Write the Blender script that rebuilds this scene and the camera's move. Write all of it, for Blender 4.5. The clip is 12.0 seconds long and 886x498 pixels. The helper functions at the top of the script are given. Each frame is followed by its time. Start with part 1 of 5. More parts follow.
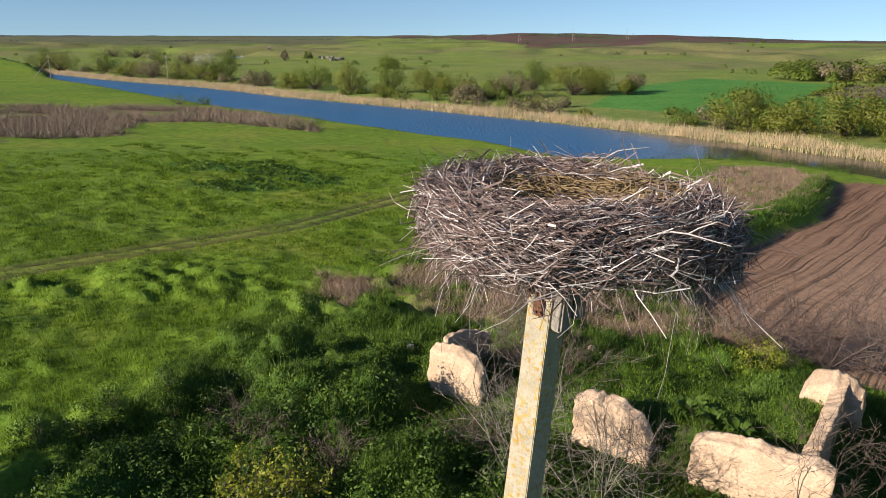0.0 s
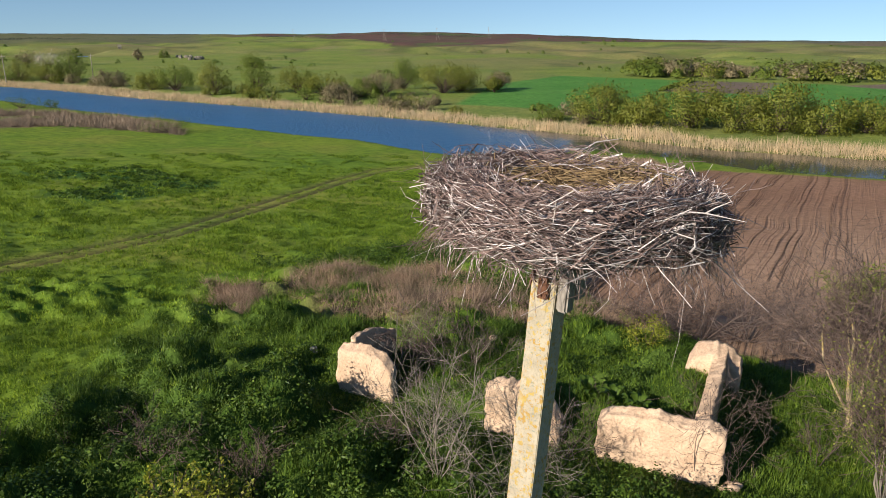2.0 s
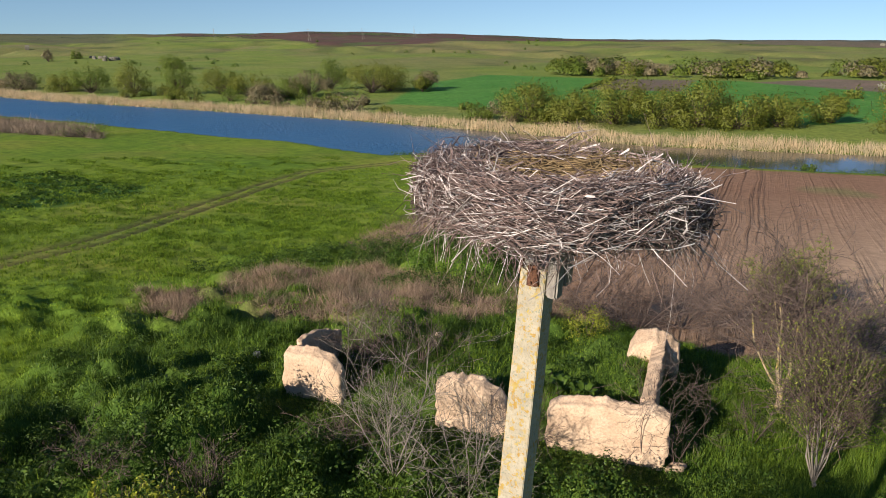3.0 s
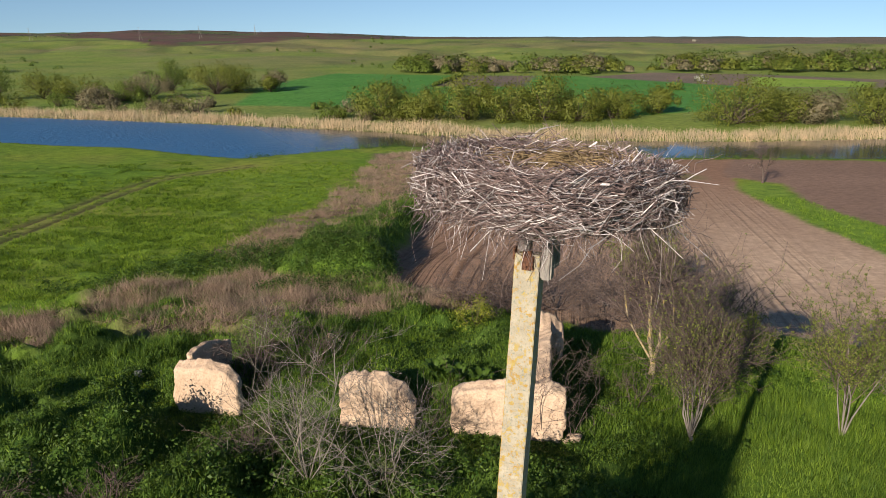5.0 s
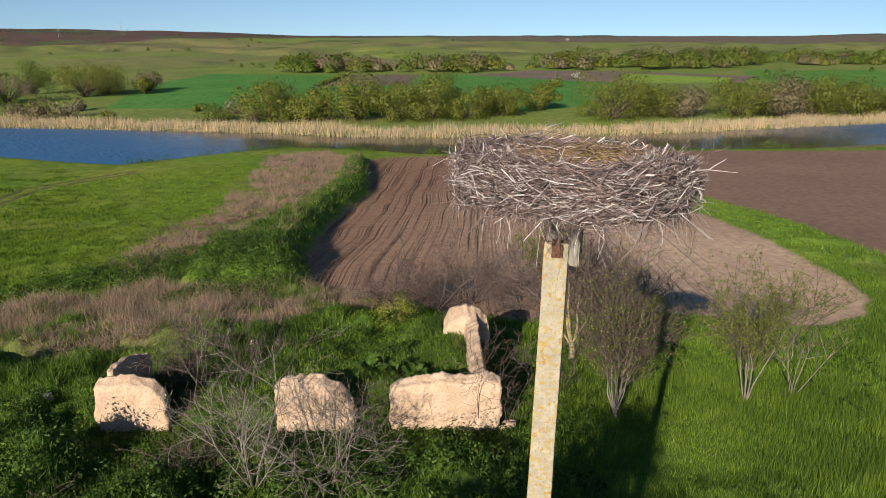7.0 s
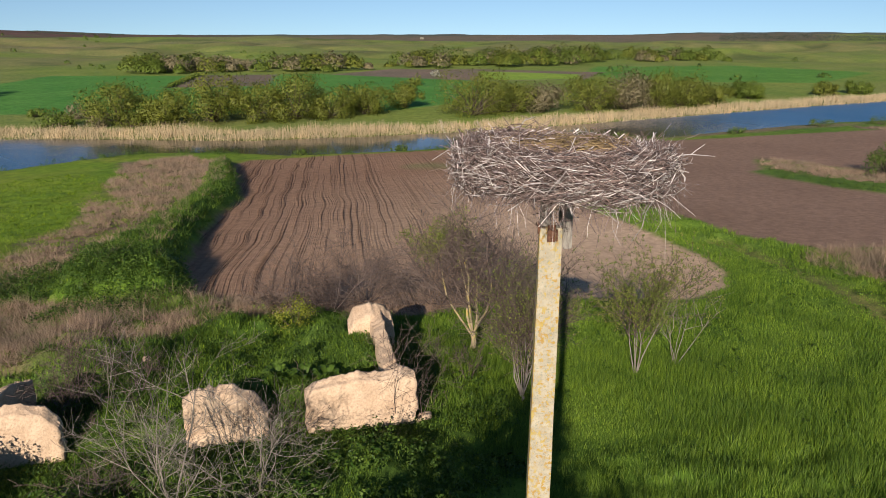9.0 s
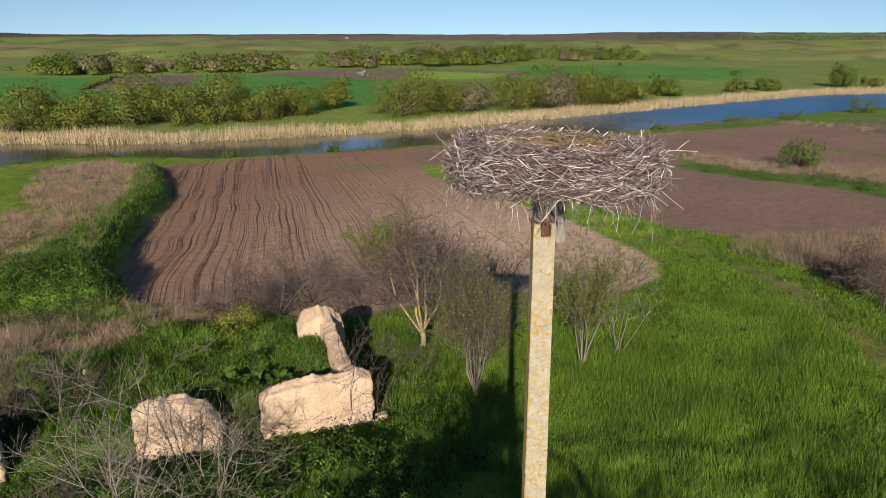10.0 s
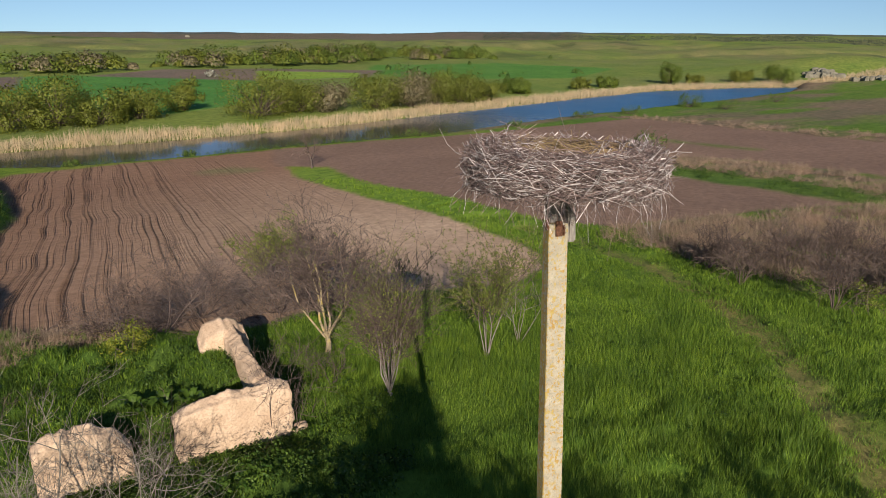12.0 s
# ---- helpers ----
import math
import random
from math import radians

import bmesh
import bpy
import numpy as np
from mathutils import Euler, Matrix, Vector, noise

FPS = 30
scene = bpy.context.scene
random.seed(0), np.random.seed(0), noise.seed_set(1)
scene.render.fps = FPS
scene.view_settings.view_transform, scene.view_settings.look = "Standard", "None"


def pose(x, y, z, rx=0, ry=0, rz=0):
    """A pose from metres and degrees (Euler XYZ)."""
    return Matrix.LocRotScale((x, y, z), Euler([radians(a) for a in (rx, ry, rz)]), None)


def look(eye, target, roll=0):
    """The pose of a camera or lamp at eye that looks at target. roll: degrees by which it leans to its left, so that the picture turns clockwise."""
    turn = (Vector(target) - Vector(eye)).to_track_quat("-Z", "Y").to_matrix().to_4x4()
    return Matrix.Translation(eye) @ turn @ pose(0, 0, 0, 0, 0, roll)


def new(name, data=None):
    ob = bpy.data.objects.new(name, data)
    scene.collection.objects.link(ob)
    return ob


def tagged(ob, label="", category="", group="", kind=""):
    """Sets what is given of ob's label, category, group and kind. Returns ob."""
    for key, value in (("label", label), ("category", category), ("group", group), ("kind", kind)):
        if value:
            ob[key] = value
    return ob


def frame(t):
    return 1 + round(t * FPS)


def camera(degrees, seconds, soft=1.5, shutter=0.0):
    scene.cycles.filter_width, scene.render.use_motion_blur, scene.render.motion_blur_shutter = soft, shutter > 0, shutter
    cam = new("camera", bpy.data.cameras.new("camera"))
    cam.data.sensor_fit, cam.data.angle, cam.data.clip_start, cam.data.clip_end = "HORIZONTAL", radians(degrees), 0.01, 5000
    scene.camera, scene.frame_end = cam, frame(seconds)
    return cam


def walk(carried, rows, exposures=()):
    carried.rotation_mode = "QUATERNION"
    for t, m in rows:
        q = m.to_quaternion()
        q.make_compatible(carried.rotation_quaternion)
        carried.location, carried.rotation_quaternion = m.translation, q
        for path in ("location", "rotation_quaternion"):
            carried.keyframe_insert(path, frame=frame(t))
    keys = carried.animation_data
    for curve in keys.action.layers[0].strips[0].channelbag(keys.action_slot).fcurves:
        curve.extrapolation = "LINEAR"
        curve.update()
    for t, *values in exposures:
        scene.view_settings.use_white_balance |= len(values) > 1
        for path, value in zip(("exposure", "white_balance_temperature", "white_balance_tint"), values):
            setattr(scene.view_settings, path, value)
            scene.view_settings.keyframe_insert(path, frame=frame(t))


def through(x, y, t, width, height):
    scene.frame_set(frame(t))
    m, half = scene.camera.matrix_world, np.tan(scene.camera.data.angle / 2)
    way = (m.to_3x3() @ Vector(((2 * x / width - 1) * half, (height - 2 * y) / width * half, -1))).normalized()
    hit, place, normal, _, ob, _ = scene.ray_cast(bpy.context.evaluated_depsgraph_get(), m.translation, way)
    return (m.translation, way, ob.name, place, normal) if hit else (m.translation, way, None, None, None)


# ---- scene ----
cam = camera(64.2, 12.0, soft=0.8)
PATH = [
    (0.0, pose(-0.040, -0.309, 11.326, 73.22, -0.13, 1.47)),
    (0.5, pose(-0.273, -0.365, 11.334, 73.20, -0.17, -0.89)),
    (1.0, pose(-0.512, -0.419, 11.342, 73.15, -0.22, -3.51)),
    (1.5, pose(-0.750, -0.440, 11.341, 73.14, -0.26, -6.28)),
    (2.0, pose(-0.981, -0.437, 11.327, 73.16, -0.29, -9.05)),
    (2.5, pose(-1.181, -0.394, 11.295, 73.15, -0.21, -11.79)),
    (3.0, pose(-1.417, -0.416, 11.281, 73.16, -0.22, -14.85)),
    (3.5, pose(-1.688, -0.414, 11.274, 73.14, -0.17, -18.15)),
    (5.5, pose(-2.857, -0.271, 11.348, 73.01, -0.03, -29.27)),
    (6.0, pose(-3.134, -0.175, 11.336, 72.99, -0.09, -31.34)),
    (6.5, pose(-3.462, -0.080, 11.359, 72.97, -0.07, -33.78)),
    (7.0, pose(-3.792, 0.031, 11.385, 72.96, -0.05, -36.30)),
    (9.0, pose(-4.879, 0.664, 11.383, 72.89, -0.07, -47.60)),
    (9.5, pose(-5.121, 0.872, 11.398, 72.87, -0.09, -50.48)),
    (10.0, pose(-5.392, 1.065, 11.406, 72.87, -0.10, -53.44)),
    (10.5, pose(-5.643, 1.291, 11.440, 72.86, -0.15, -56.38)),
    (11.0, pose(-5.862, 1.596, 11.462, 72.84, -0.21, -59.31)),
    (11.5, pose(-6.124, 1.951, 11.492, 72.83, -0.34, -62.24)),
    (12.0, pose(-6.372, 2.359, 11.515, 72.85, -0.43, -65.22)),
]
walk(cam, PATH, exposures=[(0.0, 0.86), (2.0, 0.77), (4.0, 0.68), (6.5, 0.61), (9.5, 0.56), (12.0, 0.52)])

# ---------------------------------------------------------------- light
SUN_TO = Vector((-24.0, -14.6, 11.2)).normalized()          # towards the evening sun
sun_el = math.asin(SUN_TO.z)
sun_az = math.atan2(SUN_TO.x, SUN_TO.y)
world = bpy.data.worlds.new("evening_sky")
scene.world = world
world.use_nodes = True
wn = world.node_tree.nodes
sky = wn.new("ShaderNodeTexSky")
sky.sky_type, sky.sun_disc = "NISHITA", False
sky.sun_elevation, sky.sun_rotation = sun_el, sun_az
sky.altitude, sky.air_density, sky.dust_density, sky.ozone_density = 0, 0.9, 0.0, 3.6
wn["Background"].inputs["Strength"].default_value = 0.07
lift = wn.new("ShaderNodeVectorMath")          # the clear air near the horizon takes the blue of the sky a little above it
lift.operation = "ADD"
lift.inputs[1].default_value = (0.0, 0.0, 0.085)
level = wn.new("ShaderNodeVectorMath")
level.operation = "NORMALIZE"
dome = wn.new("ShaderNodeTexCoord")
world.node_tree.links.new(dome.outputs["Generated"], lift.inputs[0])
world.node_tree.links.new(lift.outputs[0], level.inputs[0])
world.node_tree.links.new(level.outputs[0], sky.inputs["Vector"])
world.node_tree.links.new(sky.outputs[0], wn["Background"].inputs["Color"])
lamp = bpy.data.lights.new("sun", "SUN")
lamp.energy, lamp.angle, lamp.color = 5.0, radians(0.53), (1.0, 0.893, 0.758)
sun = new("sun", lamp)
sun.matrix_world = look(SUN_TO * 60, (0, 0, 0))


# ---------------------------------------------------------------- numbers and noise
def lattice(xi, yi, seed):
    n = (xi.astype(np.int64) * 374761393 + yi.astype(np.int64) * 668265263 + seed * 974711) & 0x7FFFFFFF
    n = ((n ^ (n >> 13)) * 1274126177) & 0x7FFFFFFF
    return ((n ^ (n >> 16)) & 0xFFFF) / 65535.0


def vnoise(x, y, seed=0):
    """Smooth value noise, 0 to 1."""
    xi, yi = np.floor(x), np.floor(y)
    u, v = x - xi, y - yi
    u, v = u * u * (3 - 2 * u), v * v * (3 - 2 * v)
    a, b = lattice(xi, yi, seed), lattice(xi + 1, yi, seed)
    c, d = lattice(xi, yi + 1, seed), lattice(xi + 1, yi + 1, seed)
    return (a + (b - a) * u) + ((c + (d - c) * u) - (a + (b - a) * u)) * v


def fbm(x, y, scale, octaves=3, seed=0):
    total, amp, norm = 0.0, 1.0, 0.0
    for k in range(octaves):
        total = total + amp * vnoise(x / scale * 2 ** k + 17.3 * k, y / scale * 2 ** k - 9.1 * k, seed + k)
        norm, amp = norm + amp, amp * 0.5
    return total / norm


def inside(x, y, poly):
    res = np.zeros(np.shape(x), bool)
    for (ax, ay), (bx, by) in zip(poly, poly[1:] + poly[:1]):
        if ay == by:
            continue
        res ^= ((ay > y) != (by > y)) & (x < (bx - ax) * (y - ay) / (by - ay) + ax)
    return res


def line_dist(x, y, line):
    best = np.full(np.shape(x), 1e9)
    for (ax, ay), (bx, by) in zip(line[:-1], line[1:]):
        dx, dy = bx - ax, by - ay
        t = np.clip(((x - ax) * dx + (y - ay) * dy) / (dx * dx + dy * dy), 0, 1)
        best = np.minimum(best, np.hypot(x - ax - t * dx, y - ay - t * dy))
    return best


def region(x, y, poly, soft=0.5, ragged=0.0, scale=3.0, seed=0):
    """1 inside an outline, 0 outside, with a soft ragged edge."""
    d = line_dist(x, y, poly + poly[:1])
    d = np.where(inside(x, y, poly), d, -d)
    if ragged:
        d = d + ragged * (fbm(x, y, scale, 3, seed) - 0.5) * 2
    return np.clip(d / soft + 0.5, 0, 1)


# ---------------------------------------------------------------- plan of the land
NEAR_SHORE = [(-169, 296), (-123, 248), (-88, 209), (-60, 180), (-38, 161), (-25, 148), (-7, 130.5), (4, 122), (12, 110),
              (18, 103.5), (33, 105), (43, 104), (51, 96), (56, 87), (65, 81), (75, 75), (85, 70), (97, 63), (108, 56),
              (145, 43), (158, 36), (186, 24), (211, 12), (247, -2)]
FAR_SHORE = [(-210, 351), (-142, 287), (-92, 250), (-53, 211), (-17, 181), (10, 157), (31, 137), (46, 121), (59, 104),
             (76, 93), (98, 81), (122, 73), (149, 64), (183, 53), (224, 38), (253, 15), (270, -6)]
RIVER = NEAR_SHORE + FAR_SHORE[::-1]
BEYOND = [(-600, 700)] + FAR_SHORE + [(420, -300), (9000, -300), (9000, 9000), (-6000, 9000), (-6000, 1500)]
PLOUGH = [(11, 33), (13, 36.7), (18.5, 45), (23.5, 51.2), (29.5, 57.5), (36, 68), (43, 80.5), (47, 83.5), (60, 79), (71.5, 72.5), (80, 68), (65, 57),
          (57, 49.5), (52.3, 42), (47, 33.5), (43.9, 27.5), (39.5, 21.3), (36.1, 16.9), (33, 14), (29.8, 12.8), (27.2, 13.2), (26.1, 14),
          (24, 17), (22, 20), (16.3, 21.9), (14, 25), (11.8, 29.5)]
PLOUGH_FAR = [(63.5, 57), (78, 69), (84.5, 65), (93, 60), (101, 52.5), (106, 49), (120, 40), (139, 27), (132, 18), (118, 3.4), (101, -12), (78, -18),
              (58, -14), (55.5, -6.4), (51, 0.2), (45, 7.5), (41.4, 11.1),
              (43, 17), (46, 21.5), (50, 27.5), (53.6, 35), (57.8, 43), (64.5, 50.5)]
WEEDS_NEAR = [(-3.4, 36), (-2, 39.5), (0.6, 39.3), (4, 38.2), (6.5, 35.8), (9.5, 33), (13, 29.6), (13, 26), (10, 26.4), (5, 27), (1, 28.6), (-1.2, 29.6), (-2.5, 32)]
WEEDS_PATCH = [(-7.6, 35.6), (-4.8, 35.4), (-4.3, 30.2), (-7, 31.2)]
WEEDS_BANK = [(43, 92), (34.3, 92), (22, 71), (15, 58.5), (9, 52.5), (5.6, 47.5), (4, 42), (7, 41), (13, 46), (18.2, 52.4), (30, 65), (38.5, 78), (43, 84)]
WEEDS_FAR = [(-96, 146), (-79, 160), (-57, 164), (-30, 145), (-25, 122), (-45, 133), (-58, 127), (-50, 102), (-61, 92), (-75, 95), (-120, 140)]
WEEDS_EAST = [(41, 11), (45, 7.5), (51, 0.2), (55, -6.4), (60, -15), (36, -12), (32, -3.8), (31.7, 0), (33, 3), (35, 6.3), (37.7, 11.5)]
WEEDS_HEDGE = [(90, 32), (85.5, 22), (84, 15), (81.5, 5.6), (77.4, -0.2), (71, -8), (66, -16), (56, -12), (62, -3.5), (68, 3), (73.5, 10), (74.5, 18), (79, 27)]
GREEN_HEDGE = [(79, 27), (74.5, 18), (73.5, 10), (68, 3), (62, -3.5), (57, -9), (54, -6), (59, 0), (62.5, 4.7), (67, 10.3), (68.5, 17), (73, 24.5), (76, 28)]
UPPER_FIELD = [(150, -22), (196, -42), (230, -75), (160, -60), (135, -28), (140, -20)]
GREEN_STRIPE = [(104, 17), (99, 11), (92.5, 3), (90, 3), (95, 9), (99, 14)]
GREEN_BANK = [(43, 82), (36, 69), (29.5, 58.5), (23.5, 52.2), (18.5, 46), (13, 37.7), (10.5, 33.5), (6.5, 37), (9, 41), (14, 45.5), (19, 50.6), (29, 62.5), (38, 77)]
DARK_TUFTS = [(-33, 79), (-23, 84), (-13, 75), (-12, 70), (-22, 62), (-26, 66), (-21, 73), (-30, 75)]
RUIN_GROUND = [(-12, 12), (-9, 30), (-3, 29), (5, 27), (11, 25.5), (14.5, 22), (13, 15), (10.5, 11.5), (5, 10), (-4, 10)]
LEFT_EDGE = [(-12, -1), (11, 33), (15, 39), (21, 47.5), (31, 59.5), (44, 81), (50, 92)]
TRACK = [(-40, 20), (-24.5, 34.7), (-20.7, 39.4), (-16, 45.6), (-12.2, 50.5), (-7.7, 60), (-0.6, 75.6), (5, 85.6), (16, 92)]
TRACK_EAST = [(4.3, -6.2), (13.4, -1.9), (16.9, -0.8), (21.3, 0.7), (26.3, 2.8), (31.3, 6.5), (36.3, 12), (40, 17)]
STRIP = [(63, 53.5), (57, 49.5), (52.3, 42), (47, 33.5), (43.9, 27.5), (39.5, 21.3), (36.1, 16.9), (41, 12), (43, 17), (46, 21.5), (50, 27.5), (53.6, 35), (57.8, 43), (63.5, 49.5)]
SPROUTS = [(55.5, 62.5), (58, 64), (61, 62), (61.5, 59), (59.5, 57), (57, 59)]
WEEDS_SHORE = [(141, 33), (146, 27), (137, 16), (123, 0), (107, -17), (99, -14), (116, 4), (131, 20)]
WHEAT = [(30, 173), (56, 153), (78, 128), (98, 113), (125, 112), (150, 125), (182, 153), (167, 221), (154, 230), (122, 252), (92, 280), (54, 236)]
FALLOW = [(97, 202), (131, 246), (154, 230), (120, 186)]
FALLOW_EAST = [(167, 215), (208, 224), (236, 197), (255, 150), (214, 134), (182, 153)]
LIME = [(224, 190), (183, 155), (214, 136), (236, 150)]
WHEAT_EAST = [(240, 150), (225, 125), (235, 95), (255, 70), (330, 70), (345, 130), (290, 175)]


def land(x, y):
    """The smooth lie of the land."""
    x, y = np.asarray(x, float), np.asarray(y, float)
    dn, df = line_dist(x, y, NEAR_SHORE), line_dist(x, y, FAR_SHORE)
    near = np.interp(dn, [0, 3, 10, 40, 66, 78, 92, 115, 400], [-6.05, -5.6, -5.2, -3.6, -1.9, -1.0, -0.35, 0, 1.0])
    near = near + 0.75 * np.exp(-((x - 4.5) ** 2 + (y - 19.5) ** 2) / 60) + 0.5 * np.exp(-((x - 8.9) ** 2 + (y - 19.2) ** 2) / 7) + 0.55 * np.exp(-line_dist(x, y, [(9.6, 17.5), (10.3, 18.7)]) ** 2 / 0.9)
    ahead = 1 - np.clip(((x + 0.75) * 0.5825 + (y - 21.05) * 0.8128 - 0.2) / 0.8, 0, 1)          # 1 before the ruin's front, 0 behind it
    foot = ahead * np.exp(-line_dist(x, y, [(-1.0, 21.2), (8.9, 14.1)]) ** 2 / 2.2)
    near = near * (1 - foot) - 0.14 * foot
    hill = 8.5 * np.exp(-((x - 150) / 260) ** 2 - ((y - 1150) / 330) ** 2) + 5 * (fbm(x, y, 330, 3, 5) - 0.5) * np.clip((df - 250) / 300, 0, 1)
    hill = hill + 7 * (fbm(x, y, 95, 3, 15) - 0.5) * np.clip((df - 130) / 200, 0, 1)
    gully = np.abs(fbm(x + 0.6 * y, y - 0.2 * x, 130, 2, 27) - 0.5)
    hill = hill - 5 * np.clip(0.09 - gully, 0, 1) / 0.09 * np.clip((df - 170) / 90, 0, 1) * np.clip((560 - df) / 150, 0, 1) + 8 * np.exp(-((x - 318) / 26) ** 2 - ((y + 22) / 45) ** 2)
    bearing = np.degrees(np.arctan2(x, y))
    low = np.clip((bearing - 18) / 9, 0, 1) * np.clip((68 - bearing) / 9, 0, 1)          # the plateau falls away to the north-east
    hill = hill - 0.0049 * np.maximum(np.hypot(x, y) - 600, 0) * low * low * (3 - 2 * low)
    far = np.interp(df, [0, 4, 12, 40, 150, 250, 500, 900, 1500, 5000], [-6.05, -5.5, -5.1, -4.7, -4, -2.5, 2.5, 6.8, 8.0, 7.0]) + hill
    bed = np.maximum(-7.5, -6.05 - 0.25 * np.minimum(dn, df))
    return np.where(inside(x, y, RIVER), bed, np.where(inside(x, y, BEYOND), far, near))


def before_wall(x, y):
    """0 at the foot of the ruin's outer face, 1 some steps away from it."""
    return np.clip((line_dist(x, y, [(-1.2, 20.9), (8.9, 13.9), (9.9, 14.2)]) - 0.5) / 1.3, 0, 1)


def tussock(x, y):
    """Humps of rough pasture on top of the land."""
    n = fbm(x + 0.5 * y, y, 1.3, 3, 11)
    m = fbm(x, y, 13, 3, 23)
    fine = fbm(x, y, 0.7, 2, 29)
    west = np.clip((16 - x + 0.5 * (y - 10)) / 14, 0.42, 1)
    west = west * np.clip((62 - y) / 26, 0.3, 1) * np.clip((line_dist(x, y, TRACK) - 1.3) / 1.5, 0.1, 1)
    swell = np.clip(fbm(x, y, 5.5, 2, 67) - 0.4, 0, 1) * np.clip((y - 18) / 15, 0, 1)
    rough = region(x, y, RUIN_GROUND, 5.0, 1.0) * np.clip(fbm(x - 0.4 * y, y, 2.6, 4, 83) - 0.42, 0, 1) * (1 + 1.5 * np.clip((1 - x) / 4, 0, 1))
    return 0.4 * swell * west + 1.7 * rough * before_wall(x, y) + (np.clip(n - 0.46, 0, 1) * 2.1 * np.clip(m * 2.8 - 0.75, 0.2, 1.0) * before_wall(x, y) + 0.1 * (fine - 0.5)) * west


def height(x, y):
    x, y = np.asarray(x, float), np.asarray(y, float)
    bare = np.maximum(region(x, y, PLOUGH, 1.5), region(x, y, PLOUGH_FAR, 1.5))
    rut = np.exp(-((line_dist(x, y, TRACK) - 0.8) / 0.28) ** 2) + 0.6 * np.exp(-(line_dist(x, y, TRACK_EAST) / 0.8) ** 2)
    wet = inside(x, y, RIVER)
    bank = 1.4 * region(x, y, GREEN_BANK, 1.6)
    return land(x, y) + np.where(wet, 0, tussock(x, y) * (1 - bare) * (1 - 0.8 * np.clip(rut, 0, 1)) + bank - 0.14 * np.clip(rut, 0, 1))


# ---------------------------------------------------------------- materials
def material(name):
    m = bpy.data.materials.new(name)
    m.use_nodes = True
    return m, m.node_tree.nodes, m.node_tree.links, m.node_tree.nodes["Principled BSDF"]


def noise_node(n, l, scale, detail=4.0, rough=0.6, coord="Object", stretch=None):
    tc = n.new("ShaderNodeTexCoord")
    tex = n.new("ShaderNodeTexNoise")
    tex.inputs["Scale"].default_value, tex.inputs["Detail"].default_value, tex.inputs["Roughness"].default_value = scale, detail, rough
    if stretch:
        mp = n.new("ShaderNodeMapping")
        mp.inputs["Scale"].default_value = stretch
        l.new(tc.outputs[coord], mp.inputs[0])
        l.new(mp.outputs[0], tex.inputs["Vector"])
    else:
        l.new(tc.outputs[coord], tex.inputs["Vector"])
    return tex.outputs["Fac"]


def ramp(n, l, fac, stops):
    r = n.new("ShaderNodeValToRGB")
    while len(r.color_ramp.elements) < len(stops):
        r.color_ramp.elements.new(0.5)
    for e, (p, c) in zip(r.color_ramp.elements, stops):
        e.position, e.color = p, (*c, 1) if len(c) == 3 else c
    l.new(fac, r.inputs[0])
    return r.outputs[0]


def mix(n, l, kind, fac, a, b):
    m = n.new("ShaderNodeMix")
    m.data_type, m.blend_type = "RGBA", kind
    for sock, val in ((m.inputs[0], fac), (m.inputs[6], a), (m.inputs[7], b)):
        if isinstance(val, (int, float)):
            sock.default_value = val
        elif isinstance(val, tuple):
            sock.default_value = (*val, 1)
        else:
            l.new(val, sock)
    return m.outputs[2]


def bump(n, l, height_socket, strength, distance, base=None):
    b = n.new("ShaderNodeBump")
    b.inputs["Strength"].default_value, b.inputs["Distance"].default_value = strength, distance
    l.new(height_socket, b.inputs["Height"])
    if base:
        l.new(base, b.inputs["Normal"])
    return b.outputs[0]


def value_math(n, l, op, a, b=0.0):
    m = n.new("ShaderNodeMath")
    m.operation = op
    for sock, val in zip(m.inputs, (a, b)):
        if isinstance(val, (int, float)):
            sock.default_value = val
        else:
            l.new(val, sock)
    return m.outputs[0]


def foliage(name, dark, light, through=0.35, rough=0.55):
    """Leaves or blades: colour varies from piece to piece, some light passes through."""
    m, n, l, p = material(name)
    geo = n.new("ShaderNodeNewGeometry")
    col = ramp(n, l, geo.outputs["Random Per Island"], [(0.0, dark), (1.0, light)])
    patch = noise_node(n, l, 0.45, 3)
    col = mix(n, l, "MULTIPLY", 0.6, col, ramp(n, l, patch, [(0.3, (0.42, 0.5, 0.45)), (0.7, (1.4, 1.28, 1.12))]))
    l.new(col, p.inputs["Base Color"])
    p.inputs["Roughness"].default_value = rough
    p.inputs["Specular IOR Level"].default_value = 0.25
    if through:
        t = n.new("ShaderNodeBsdfTranslucent")
        l.new(col, t.inputs["Color"])
        mx = n.new("ShaderNodeMixShader")
        mx.inputs[0].default_value = through
        l.new(p.outputs[0], mx.inputs[1])
        l.new(t.outputs[0], mx.inputs[2])
        l.new(mx.outputs[0], n["Material Output"].inputs["Surface"])
    return m


